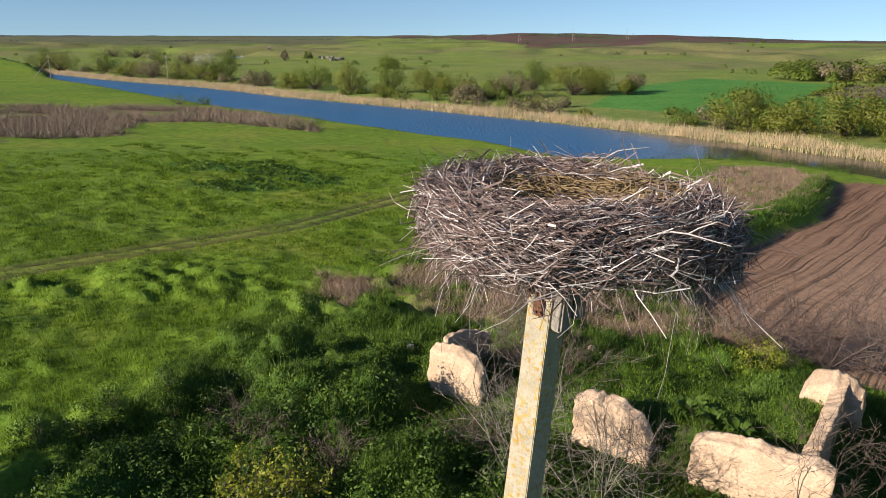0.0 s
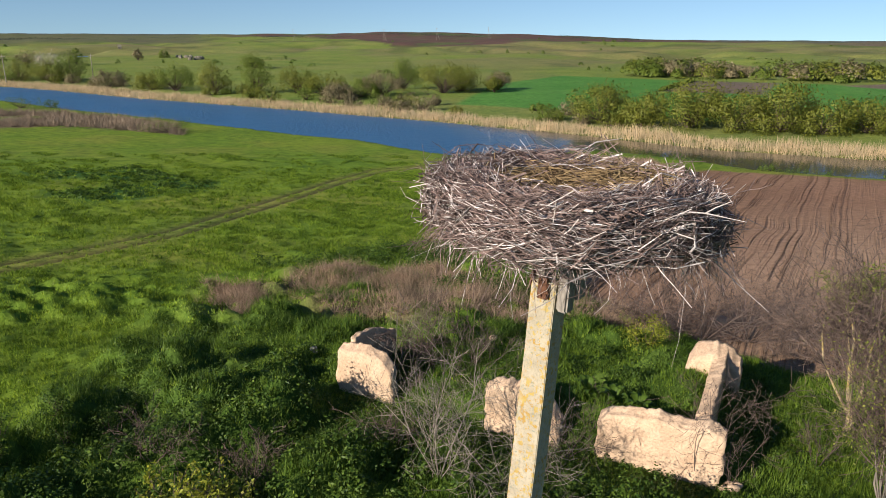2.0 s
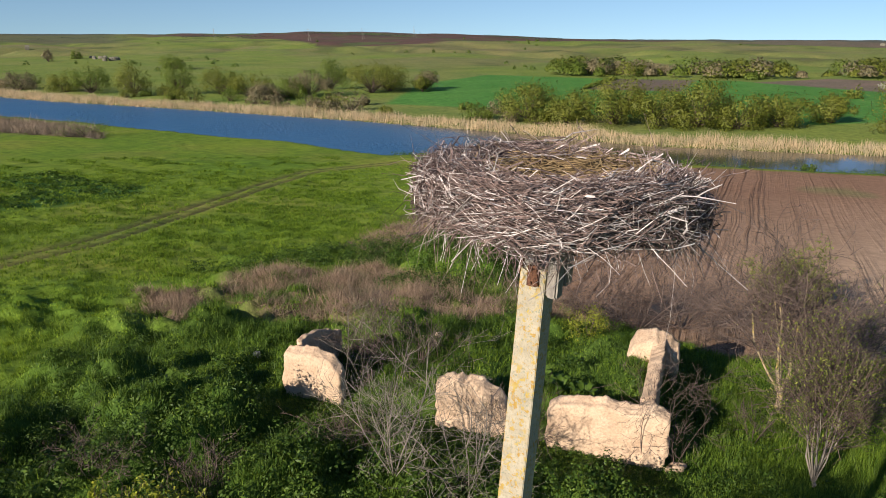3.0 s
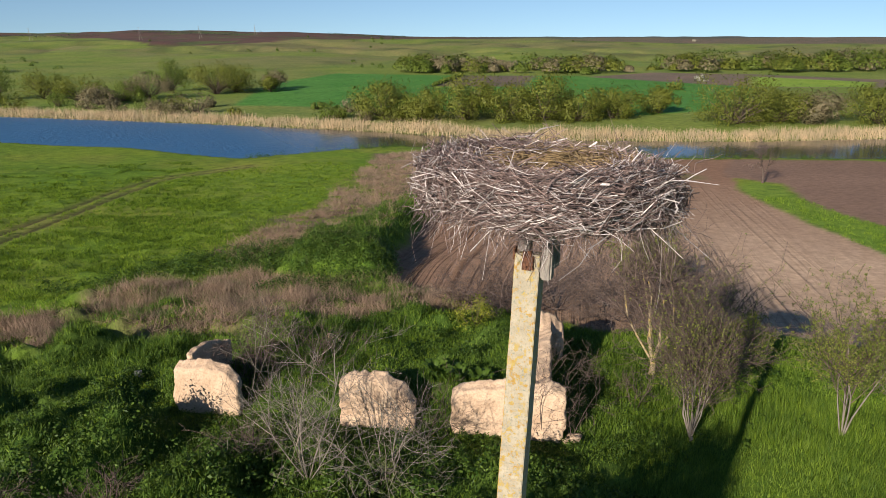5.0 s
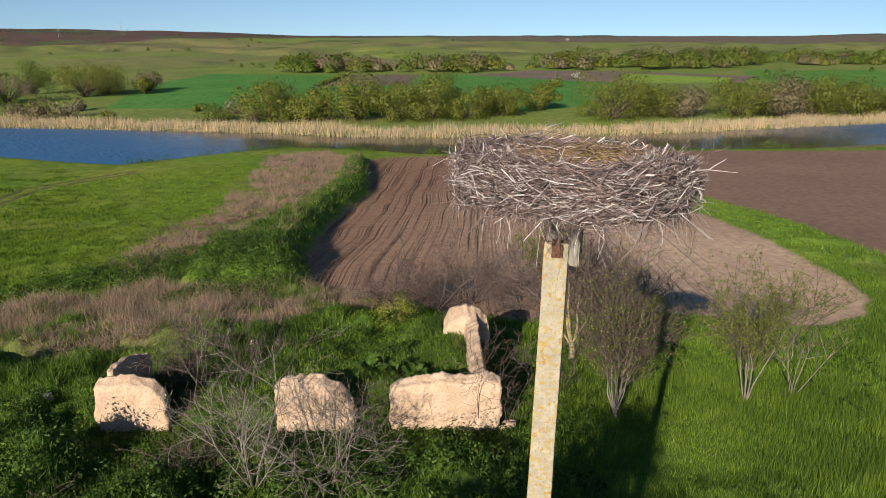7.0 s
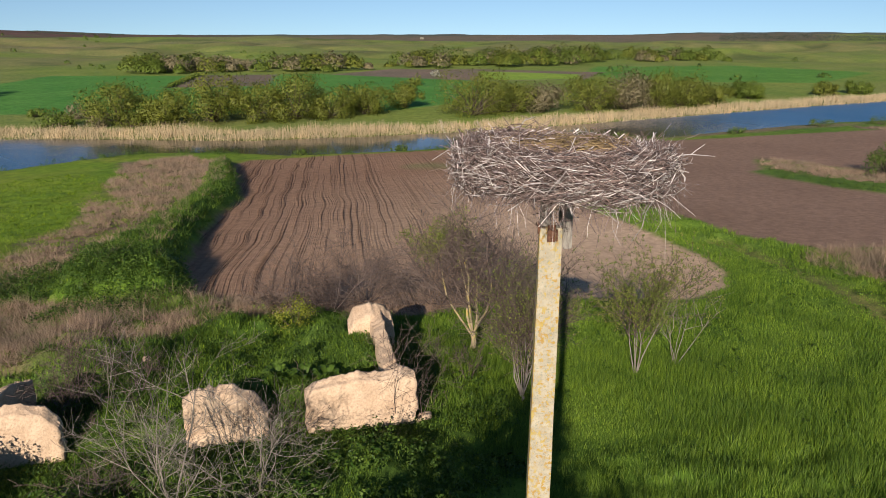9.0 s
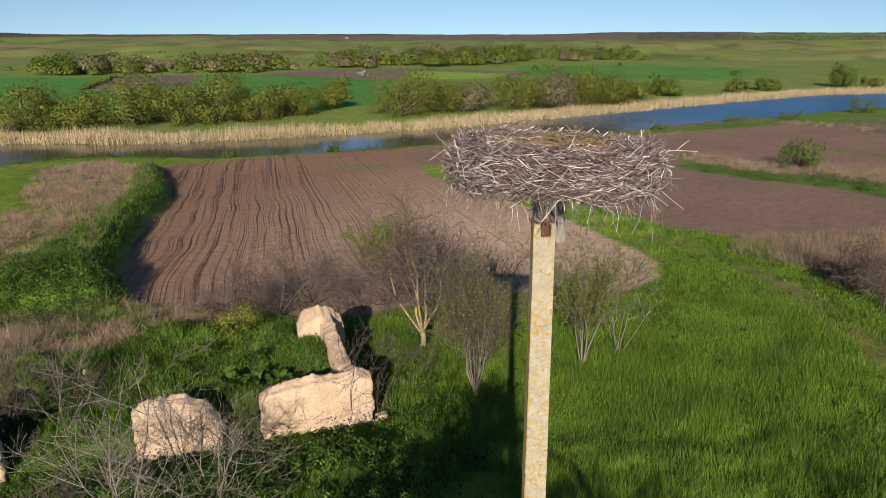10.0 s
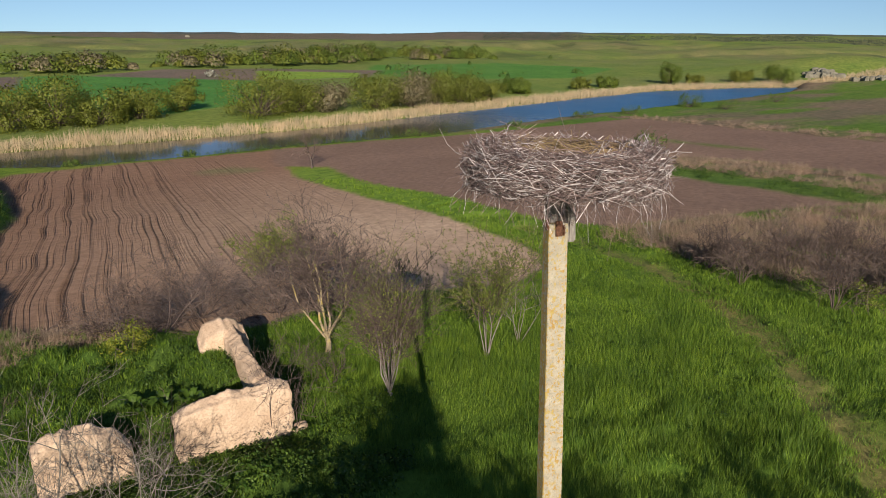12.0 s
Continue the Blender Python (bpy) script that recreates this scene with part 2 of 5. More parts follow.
def bark(name, dark, light, scale=18.0, patchy=None):
    m, n, l, p = material(name)
    fac = noise_node(n, l, scale, 6, 0.7, stretch=(1, 1, 0.25))
    col = ramp(n, l, fac, [(0.3, dark), (0.7, light)])
    geo = n.new("ShaderNodeNewGeometry")
    col = mix(n, l, "MULTIPLY", 0.7, col, ramp(n, l, geo.outputs["Random Per Island"], [(0, (0.3, 0.28, 0.28)), (0.6, (0.95, 0.95, 0.95)), (1, (1.7, 1.68, 1.68))]))
    if patchy:
        col = mix(n, l, "MIX", ramp(n, l, noise_node(n, l, 3.0, 4), [(0.52, (0, 0, 0)), (0.62, (1, 1, 1))]), col, patchy)
    l.new(col, p.inputs["Base Color"])
    p.inputs["Roughness"].default_value = 0.85
    p.inputs["Specular IOR Level"].default_value = 0.2
    l.new(bump(n, l, fac, 0.5, 0.01), p.inputs["Normal"])
    return m


# soil and turf: the cover attribute holds each field's own base colour and painted rut shade, the soil attribute how
# bare it is
GROUND, n, l, p = material("ground")
cov = n.new("ShaderNodeAttribute")
cov.attribute_name = "cover"
soil = n.new("ShaderNodeAttribute")
soil.attribute_name = "soil"
sep = n.new("ShaderNodeSeparateColor")
l.new(soil.outputs["Color"], sep.inputs[0])
fine = noise_node(n, l, 6.0, 6, 0.7)
mid = noise_node(n, l, 0.8, 5, 0.65)
broad = noise_node(n, l, 0.06, 4, 0.6)
turf = mix(n, l, "MULTIPLY", 1.0, cov.outputs["Color"], ramp(n, l, mid, [(0.3, (0.55, 0.62, 0.6)), (0.55, (0.95, 0.97, 1.0)), (0.75, (1.25, 1.18, 1.2))]))
turf = mix(n, l, "MULTIPLY", 0.8, turf, ramp(n, l, fine, [(0.3, (0.6, 0.62, 0.6)), (0.7, (1.35, 1.3, 1.3))]))
turf = mix(n, l, "MULTIPLY", 0.8, turf, ramp(n, l, broad, [(0.35, (0.8, 0.9, 0.75)), (0.65, (1.25, 1.1, 1.05))]))
clod = noise_node(n, l, 1.6, 7, 0.75)
wobble = noise_node(n, l, 0.07, 2, 0.5)
across = value_math(n, l, "ADD", value_math(n, l, "MULTIPLY", sep.outputs[2], 100.0), value_math(n, l, "MULTIPLY", wobble, 0.3))
tc = n.new("ShaderNodeTexCoord")
axes = n.new("ShaderNodeSeparateXYZ")
l.new(tc.outputs["Object"], axes.inputs[0])
lane = n.new("ShaderNodeCombineXYZ")
l.new(across, lane.inputs[0])
l.new(value_math(n, l, "MULTIPLY", axes.outputs[1], 0.011), lane.inputs[1])
drill = n.new("ShaderNodeTexNoise")
drill.inputs["Scale"].default_value, drill.inputs["Detail"].default_value, drill.inputs["Roughness"].default_value = 1.9, 3.0, 0.62
l.new(lane.outputs[0], drill.inputs["Vector"])
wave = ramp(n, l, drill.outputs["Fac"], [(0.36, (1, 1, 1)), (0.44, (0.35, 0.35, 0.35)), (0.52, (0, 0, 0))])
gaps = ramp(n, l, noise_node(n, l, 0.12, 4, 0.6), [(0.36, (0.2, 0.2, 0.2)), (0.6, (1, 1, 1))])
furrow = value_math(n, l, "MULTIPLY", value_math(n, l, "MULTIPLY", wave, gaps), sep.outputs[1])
earth = mix(n, l, "MULTIPLY", 0.8, cov.outputs["Color"], ramp(n, l, clod, [(0.3, (0.62, 0.6, 0.58)), (0.7, (1.3, 1.3, 1.3))]))
earth = mix(n, l, "MULTIPLY", 0.5, earth, ramp(n, l, broad, [(0.3, (0.8, 0.78, 0.76)), (0.7, (1.2, 1.2, 1.2))]))
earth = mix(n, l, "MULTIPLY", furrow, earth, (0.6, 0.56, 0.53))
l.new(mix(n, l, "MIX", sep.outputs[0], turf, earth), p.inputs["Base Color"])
p.inputs["Roughness"].default_value = 0.95
p.inputs["Specular IOR Level"].default_value = 0.1
b1 = bump(n, l, value_math(n, l, "SUBTRACT", 1.0, furrow), 0.9, 0.3)
b2 = bump(n, l, clod, 0.35, 0.12, b1)
l.new(bump(n, l, fine, 0.5, 0.12, b2), p.inputs["Normal"])

WATER, n, l, p = material("river_water")
p.inputs["IOR"].default_value = 1.33
w1 = noise_node(n, l, 1.3, 5, 0.6, stretch=(1.0, 0.45, 1))
w2 = noise_node(n, l, 0.05, 3, 0.5)
place = n.new("ShaderNodeSeparateXYZ")
spot = n.new("ShaderNodeTexCoord")
l.new(spot.outputs["Object"], place.inputs[0])
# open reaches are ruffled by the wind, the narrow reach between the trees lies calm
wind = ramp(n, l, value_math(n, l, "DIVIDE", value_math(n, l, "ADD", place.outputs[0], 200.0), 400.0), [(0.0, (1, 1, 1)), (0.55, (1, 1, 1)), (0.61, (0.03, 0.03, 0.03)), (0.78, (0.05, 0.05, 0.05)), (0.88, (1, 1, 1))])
amp = value_math(n, l, "MULTIPLY", value_math(n, l, "MULTIPLY", w1, wind), ramp(n, l, w2, [(0.42, (0.35, 0.35, 0.35)), (0.58, (1, 1, 1))]))
l.new(bump(n, l, amp, 0.8, 0.35), p.inputs["Normal"])
# base colours carry painted reflections: sky blue on open reaches, dark banks where calm
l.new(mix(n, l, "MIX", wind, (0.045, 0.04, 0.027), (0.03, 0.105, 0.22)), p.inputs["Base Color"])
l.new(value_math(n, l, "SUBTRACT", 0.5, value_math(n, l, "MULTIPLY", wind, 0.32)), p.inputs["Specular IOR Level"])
l.new(value_math(n, l, "ADD", 0.06, value_math(n, l, "MULTIPLY", wind, 0.3)), p.inputs["Roughness"])

CONCRETE, n, l, p = material("lichen_concrete")
base = ramp(n, l, noise_node(n, l, 9, 6, 0.7), [(0.3, (0.28, 0.245, 0.18)), (0.7, (0.41, 0.36, 0.27))])
pits = ramp(n, l, noise_node(n, l, 60, 5, 0.7), [(0.35, (0.6, 0.58, 0.55)), (0.5, (1, 1, 1))])
base = mix(n, l, "MULTIPLY", 0.7, base, pits)
spots = noise_node(n, l, 30, 4, 0.6)
zone = noise_node(n, l, 6.0, 4, 0.65)
flank = n.new("ShaderNodeSeparateXYZ")
oc = n.new("ShaderNodeTexCoord")
l.new(oc.outputs["Object"], flank.inputs[0])
mossy = ramp(n, l, value_math(n, l, "ADD", value_math(n, l, "MULTIPLY", flank.outputs[0], -8.0), 0.0), [(0.78, (0, 0, 0)), (0.86, (0.12, 0.12, 0.12))])
lichen = value_math(n, l, "MULTIPLY", ramp(n, l, value_math(n, l, "ADD", spots, mossy), [(0.535, (0, 0, 0)), (0.575, (1, 1, 1))]), ramp(n, l, value_math(n, l, "ADD", zone, mossy), [(0.36, (0.15, 0.15, 0.15)), (0.52, (1, 1, 1))]))
base = mix(n, l, "MIX", lichen, base, ramp(n, l, noise_node(n, l, 14, 3), [(0.4, (0.31, 0.185, 0.04)), (0.6, (0.36, 0.265, 0.075))]))
grey = ramp(n, l, noise_node(n, l, 45, 3, 0.6), [(0.6, (0, 0, 0)), (0.66, (1, 1, 1))])
base = mix(n, l, "MIX", grey, base, (0.2, 0.21, 0.16))
l.new(base, p.inputs["Base Color"])
p.inputs["Roughness"].default_value = 0.92
l.new(bump(n, l, spots, 0.4, 0.006), p.inputs["Normal"])

ADOBE, n, l, p = material("weathered_adobe")
a1 = noise_node(n, l, 1.6, 6, 0.65)
a2 = noise_node(n, l, 14, 6, 0.7)
col = ramp(n, l, a1, [(0.3, (0.46, 0.32, 0.215)), (0.6, (0.57, 0.415, 0.29)), (0.8, (0.63, 0.475, 0.345))])
col = mix(n, l, "MULTIPLY", 0.7, col, ramp(n, l, a2, [(0.32, (0.62, 0.6, 0.58)), (0.55, (1.05, 1.05, 1.05))]))
l.new(col, p.inputs["Base Color"])
p.inputs["Roughness"].default_value = 0.97
p.inputs["Specular IOR Level"].default_value = 0.1
l.new(bump(n, l, a2, 0.6, 0.05, bump(n, l, a1, 0.6, 0.15)), p.inputs["Normal"])

RUST, n, l, p = material("rusty_steel")
l.new(ramp(n, l, noise_node(n, l, 40, 5), [(0.35, (0.06, 0.025, 0.014)), (0.65, (0.17, 0.075, 0.04))]), p.inputs["Base Color"])
p.inputs["Roughness"].default_value, p.inputs["Metallic"].default_value = 0.85, 0.3

WOOD = bark("weathered_wood", (0.16, 0.14, 0.12), (0.42, 0.38, 0.33), 40)
STICK = bark("dry_stick", (0.055, 0.038, 0.034), (0.29, 0.21, 0.19), 30)
STICK_PALE = bark("bleached_stick", (0.33, 0.285, 0.27), (0.66, 0.6, 0.575), 30)
TWIGS_GAP_SHADE = bark("packed_twigs_gap_shade", (0.02, 0.015, 0.012), (0.07, 0.05, 0.04), 25)
STRAW = foliage("dry_straw", (0.16, 0.105, 0.055), (0.42, 0.3, 0.17), 0.1, 0.8)
BARE = bark("bare_twigs", (0.06, 0.042, 0.036), (0.15, 0.11, 0.092), 20)
BARE_PALE = bark("pale_bark", (0.12, 0.1, 0.082), (0.26, 0.23, 0.19), 12)
BARE_YELLOW = bark("lichen_bark", (0.2, 0.16, 0.1), (0.4, 0.32, 0.2), 12, (0.33, 0.25, 0.08))
TURF = foliage("grass_blades", (0.075, 0.155, 0.01), (0.235, 0.33, 0.028), 0.35)
TURF_DEEP = foliage("tall_grass_blades", (0.045, 0.105, 0.009), (0.2, 0.3, 0.028), 0.35)
LUSH = foliage("lush_weeds", (0.032, 0.08, 0.011), (0.125, 0.2, 0.025), 0.3)
HERB = foliage("herb_leaves", (0.032, 0.078, 0.012), (0.115, 0.185, 0.026), 0.3)
LEAF = foliage("spring_leaves", (0.11, 0.14, 0.02), (0.26, 0.29, 0.06))
FAR_LEAF = foliage("far_spring_leaves", (0.135, 0.155, 0.024), (0.18, 0.2, 0.033), 0.3)
FAR_GREEN = foliage("far_green_leaves", (0.105, 0.15, 0.023), (0.15, 0.2, 0.032), 0.32)
FAR_GREY = foliage("far_budding_twigs", (0.14, 0.12, 0.07), (0.23, 0.195, 0.115), 0.2)
LEAF_GREEN = foliage("green_leaves", (0.06, 0.11, 0.02), (0.17, 0.23, 0.045))
LEAF_YELLOW = foliage("yellow_green_leaves", (0.14, 0.17, 0.015), (0.34, 0.36, 0.04))
BLOSSOM = foliage("white_blossom", (0.3, 0.29, 0.23), (0.55, 0.52, 0.46), 0.3)
REEDBED = foliage("old_reeds", (0.17, 0.13, 0.1), (0.26, 0.205, 0.16), 0.1, 0.85)
DISTANT = foliage("distant_trees", (0.035, 0.045, 0.035), (0.05, 0.065, 0.045), 0.1)
DRY = foliage("dry_weeds", (0.15, 0.105, 0.078), (0.36, 0.265, 0.198), 0.15, 0.8)
REED = foliage("dry_reeds", (0.42, 0.325, 0.21), (0.61, 0.485, 0.33), 0.3, 0.8)
STONE, n, l, p = material("grey_rock")
l.new(ramp(n, l, noise_node(n, l, 0.8, 7, 0.7), [(0.3, (0.09, 0.085, 0.055)), (0.7, (0.24, 0.215, 0.165))]), p.inputs["Base Color"])
p.inputs["Roughness"].default_value = 0.95
PALE, n, l, p = material("painted_wall")
l.new(ramp(n, l, noise_node(n, l, 1.0, 4), [(0.3, (0.2, 0.19, 0.17)), (0.7, (0.32, 0.3, 0.27))]), p.inputs["Base Color"])


# ---------------------------------------------------------------- mesh helpers
def thing(name, at, label, category, group="", kind=""):
    ob = new(name)
    ob.empty_display_size = 0.2
    ob.location = at
    return tagged(ob, label, category, group, kind)


def mesh_data(name, verts, faces, mat, smooth=False):
    """A mesh from arrays; every face has the same number of corners."""
    verts, faces = np.asarray(verts, np.float32), np.asarray(faces, np.int32)
    me = bpy.data.meshes.new(name)
    k = faces.shape[1]
    me.vertices.add(len(verts))
    me.vertices.foreach_set("co", verts.ravel())
    me.loops.add(faces.size)
    me.loops.foreach_set("vertex_index", faces.ravel())
    me.polygons.add(len(faces))
    me.polygons.foreach_set("loop_start", np.arange(0, faces.size, k, dtype=np.int32))
    me.polygons.foreach_set("use_smooth", np.full(len(faces), smooth))
    me.update(calc_edges=True)
    me.materials.append(mat)
    return me


def put(name, verts, faces, mat, parent=None, label="", smooth=False):
    """One mesh object, under a thing if one is given (then in the thing's own coordinates)."""
    ob = new(name, mesh_data(name, verts, faces, mat, smooth))
    if parent:
        ob.parent = parent
    return tagged(ob, label)


def soften(ob, normals):
    """Let many small blades or leaves take light like the mass they make up."""
    ob.data.polygons.foreach_set("use_smooth", np.full(len(ob.data.polygons), True))
    normals = normals / (np.linalg.norm(normals, axis=1, keepdims=True) + 1e-9)
    ob.data.normals_split_custom_set_from_vertices(normals.astype(np.float32))
    return ob


def part(name, bm, mat, parent, label="", smooth=False):
    me = bpy.data.meshes.new(name)
    bm.to_mesh(me)
    bm.free()
    me.materials.append(mat)
    if smooth:
        me.polygons.foreach_set("use_smooth", np.full(len(me.polygons), True))
    ob = new(name, me)
    ob.parent = parent
    return tagged(ob, label)


def tubes(paths, radii, sides=4):
    """Tapered tubes along many polylines of equal length: paths (n, k, 3), radii (n, k). Returns verts, quads."""
    paths, radii = np.asarray(paths, float), np.asarray(radii, float)
    count, k, _ = paths.shape
    way = paths[:, -1] - paths[:, 0]
    way /= np.linalg.norm(way, axis=1, keepdims=True) + 1e-9
    ref = np.where(np.abs(way[:, 2:3]) < 0.9, np.array([[0, 0, 1.0]]), np.array([[1.0, 0, 0]]))
    u = np.cross(way, ref)
    u /= np.linalg.norm(u, axis=1, keepdims=True) + 1e-9
    v = np.cross(way, u)
    ang = np.arange(sides) * 2 * math.pi / sides
    ring = np.cos(ang)[None, :, None] * u[:, None] + np.sin(ang)[None, :, None] * v[:, None]
    verts = paths[:, :, None] + radii[:, :, None, None] * ring[:, None]
    idx = np.arange(count * k * sides).reshape(count, k, sides)
    nxt = np.roll(idx, -1, axis=2)
    quads = np.stack([idx[:, :-1], nxt[:, :-1], nxt[:, 1:], idx[:, 1:]], -1).reshape(-1, 4)
    ends = [idx[:, -1, ::1], idx[:, 0, ::-1]] if sides == 4 else []
    if ends:
        quads = np.concatenate([quads] + [e.reshape(-1, 4) for e in ends])
    return verts.reshape(-1, 3), quads


def blades(rng, pos, tall, wide, per=6, lean=0.5, spread=0.12):
    """Tufts of grass: each blade one narrow bent pair of triangles. Returns verts, tris."""
    m = len(pos) * per
    root = np.repeat(pos, per, axis=0) + np.c_[rng.normal(0, 1, (m, 2)) * np.repeat(spread * np.ones(len(pos)), per)[:, None], np.zeros(m)]
    hgt = np.repeat(tall, per) * rng.uniform(0.55, 1.15, m)
    az = rng.uniform(0, 2 * math.pi, m)
    lean = np.abs(rng.normal(0, lean, m))
    tip = root + np.c_[np.cos(az) * lean * hgt, np.sin(az) * lean * hgt, hgt]
    az2 = rng.uniform(0, 2 * math.pi, m)
    side = np.c_[np.cos(az2), np.sin(az2), np.zeros(m)] * (np.repeat(wide, per) * rng.uniform(0.6, 1.3, m))[:, None]
    front = np.cross(2 * side, tip - root + side) @ np.array(SUN_TO)
    side = side * np.where(front < 0, -1.0, 1.0)[:, None]
    verts = np.stack([root - side, root + side, tip], 1).reshape(-1, 3)
    return verts, np.arange(m * 3).reshape(-1, 3)


def lie(x, y, e=0.12):
    """The ground's normal."""
    dx, dy = height(x + e, y) - height(x - e, y), height(x, y + e) - height(x, y - e)
    return np.c_[-dx, -dy, np.full(len(x), 2 * e)]


def turf_normals(v, pos, per, land_share):
    """Blade normals between the blade's own face and the lie of the land."""
    tri = v.reshape(-1, 3, 3)
    own = np.cross(tri[:, 1] - tri[:, 0], tri[:, 2] - tri[:, 0])
    own /= np.linalg.norm(own, axis=1, keepdims=True) + 1e-12
    q = lie(pos[:, 0], pos[:, 1])
    q /= np.linalg.norm(q, axis=1, keepdims=True)
    return np.repeat(own + land_share * np.repeat(q, per, 0), 3, 0)


def leaves(rng, pos, size, flat=0.0, out=None):
    """Small diamond leaves at the given places, turned at random, or facing roughly outwards."""
    m = len(pos)
    a = rng.normal(0, 1, (m, 3))
    if out is not None:
        face = out + rng.normal(0, 0.38, (m, 3))
        face /= np.linalg.norm(face, axis=1, keepdims=True)
        a = np.cross(face, a)
    a[:, 2] *= 1 - flat
    a /= np.linalg.norm(a, axis=1, keepdims=True)
    b = np.cross(a, rng.normal(0, 1, (m, 3)) if out is None else face)
    b /= np.linalg.norm(b, axis=1, keepdims=True)
    s = (size * rng.uniform(0.6, 1.3, m))[:, None]
    if out is not None:
        b = b * np.where((np.cross(a, b) * out).sum(1) < 0, -1.0, 1.0)[:, None]
    verts = np.stack([pos - a * s, pos - b * s * 0.55, pos + a * s, pos + b * s * 0.55], 1).reshape(-1, 3)
    return verts, np.arange(m * 4).reshape(-1, 4)


def scatter(rng, count, poly, keep=None):
    """Random places inside an outline."""
    xs, ys = [q[0] for q in poly], [q[1] for q in poly]
    x, y = rng.uniform(min(xs), max(xs), count), rng.uniform(min(ys), max(ys), count)
    ok = inside(x, y, poly)
    if keep is not None:
        ok &= keep(x, y)
    x, y = x[ok], y[ok]
    return np.c_[x, y, height(x, y)]


def drop(x, y, sink=0.0):
    return (x, y, float(height(np.array([x]), np.array([y]))[0]) - sink)


# ---------------------------------------------------------------- the ground, one sheet to the horizon
def make_ground():
    az = np.radians(np.concatenate([np.arange(-44, 106, 0.42), np.arange(106, 316, 3.5)]))
    r = [0.0]
    r += [1.2, 2.4, 3.8, 5.2, 6.6, 8.0]
    while r[-1] < 330:
        r.append(r[-1] * 1.0115)
    while r[-1] < 4600:
        r.append(r[-1] * 1.022)
    r = np.array(r[1:])
    rr, aa = np.meshgrid(r, az, indexing="ij")
    x, y = (rr * np.sin(aa)).ravel(), (4 + rr * np.cos(aa)).ravel()
    z = height(x, y)
    verts = np.c_[x, y, z]
    k, m = len(r), len(az)
    idx = np.arange(k * m).reshape(k, m)
    nxt = np.roll(idx, -1, axis=1)
    quads = np.stack([idx[:-1], idx[1:], nxt[1:], nxt[:-1]], -1).reshape(-1, 4)
    # the middle, closed with a small fan of quads
    verts = np.vstack([verts, [0, 4, float(height(np.array([0.0]), np.array([4.0]))[0])]])
    mid = len(verts) - 1
    step = idx[0]
    fan = np.stack([np.full(m // 2, mid), step[0:2 * (m // 2):2], step[1:2 * (m // 2):2], np.roll(step, -2)[0:2 * (m // 2):2]], -1)
    quads = np.vstack([quads, fan])
    me = mesh_data("ground", verts, quads, GROUND, True)
    x, y = verts[:, 0], verts[:, 1]
    col = np.empty((len(verts), 3))

    def paint(mask, rgb):
        col[:] = col * (1 - mask[:, None]) + np.asarray(rgb) * mask[:, None]

    df = line_dist(x, y, FAR_SHORE)
    dn = line_dist(x, y, NEAR_SHORE)
    beyond = inside(x, y, BEYOND)
    n1, n2, n3 = fbm(x, y, 9, 4, 31), fbm(x, y, 40, 3, 37), fbm(x, y, 160, 4, 41)
    col[:] = (0.165, 0.245, 0.026)
    lump = np.clip(tussock(x, y) * 4.5, 0, 1)
    east = np.clip((x - 0.35 * (y - 10) - 4) / 8, 0, 1)
    paint(np.clip((n1 - 0.5) * 5, 0, 1) * 0.4, (0.24, 0.23, 0.055))
    paint(np.clip((n2 - 0.52) * 6, 0, 1) * 0.6, (0.1, 0.18, 0.028))
    paint(lump * 0.6, (0.1, 0.18, 0.022))
    paint(east * 0.75 * (y < 45), (0.11, 0.19, 0.028))
    paint(region(x, y, RUIN_GROUND, 2.5, 1.5) * 0.85, (0.055, 0.1, 0.02))
    paint(region(x, y, STRIP, 1.0, 0.6), (0.16, 0.26, 0.035))
    shore = np.clip((x - 100) / 15, 0, 1) * np.clip((75 - dn) / 10, 0, 1)
    paint(shore * np.clip((fbm(x + y, y, 18, 3, 57) - 0.36) * 5, 0, 1), (0.2, 0.155, 0.1))
    paint(region(x, y, UPPER_FIELD, 3.0, 2.0), (0.13, 0.085, 0.06))
    for poly, ragged in ((WEEDS_NEAR, 2.2), (WEEDS_PATCH, 1.2), (WEEDS_BANK, 3.0), (WEEDS_EAST, 1.5), (WEEDS_HEDGE, 1.5), (WEEDS_SHORE, 1.5), (WEEDS_FAR, 6.0)):
        paint(region(x, y, poly, 1.5, ragged, 5) * np.clip((fbm(x, y, 3.0, 3, 61) - 0.36) * 4.5, 0.25, 1), (0.185, 0.135, 0.095))
    paint(region(x, y, WEEDS_EAST, 1.5, 1.5, 5) * 0.6, (0.12, 0.095, 0.06))
    paint(region(x, y, GREEN_HEDGE, 1.0, 1.0) * 0.9, (0.1, 0.17, 0.03))
    paint(region(x, y, GREEN_BANK, 1.0, 0.6) * 0.8, (0.09, 0.17, 0.03))
    paint(region(x, y, DARK_TUFTS, 2.0, 2.0, 3.0), (0.05, 0.12, 0.025))
    paint(np.exp(-(line_dist(x, y, TRACK) / 1.6) ** 4) * 0.5, (0.27, 0.27, 0.08))
    # rut soil, painted darker to hold the shade inside the wheel tracks
    paint(np.exp(-((line_dist(x, y, TRACK) - 0.8) / 0.34) ** 2), (0.075, 0.065, 0.03))
    paint(np.exp(-(line_dist(x, y, TRACK_EAST) / 0.9) ** 2) * (0.35 + 0.6 * n1), (0.2, 0.16, 0.07))
    paint(np.clip(1 - dn / 3, 0, 1) * ~beyond * 0.6, (0.15, 0.2, 0.04))
    tan = np.clip(1.3 - np.hypot(x - 29, y - 15) / 40 + 0.3 * (n1 - 0.5), 0, 1)[:, None]
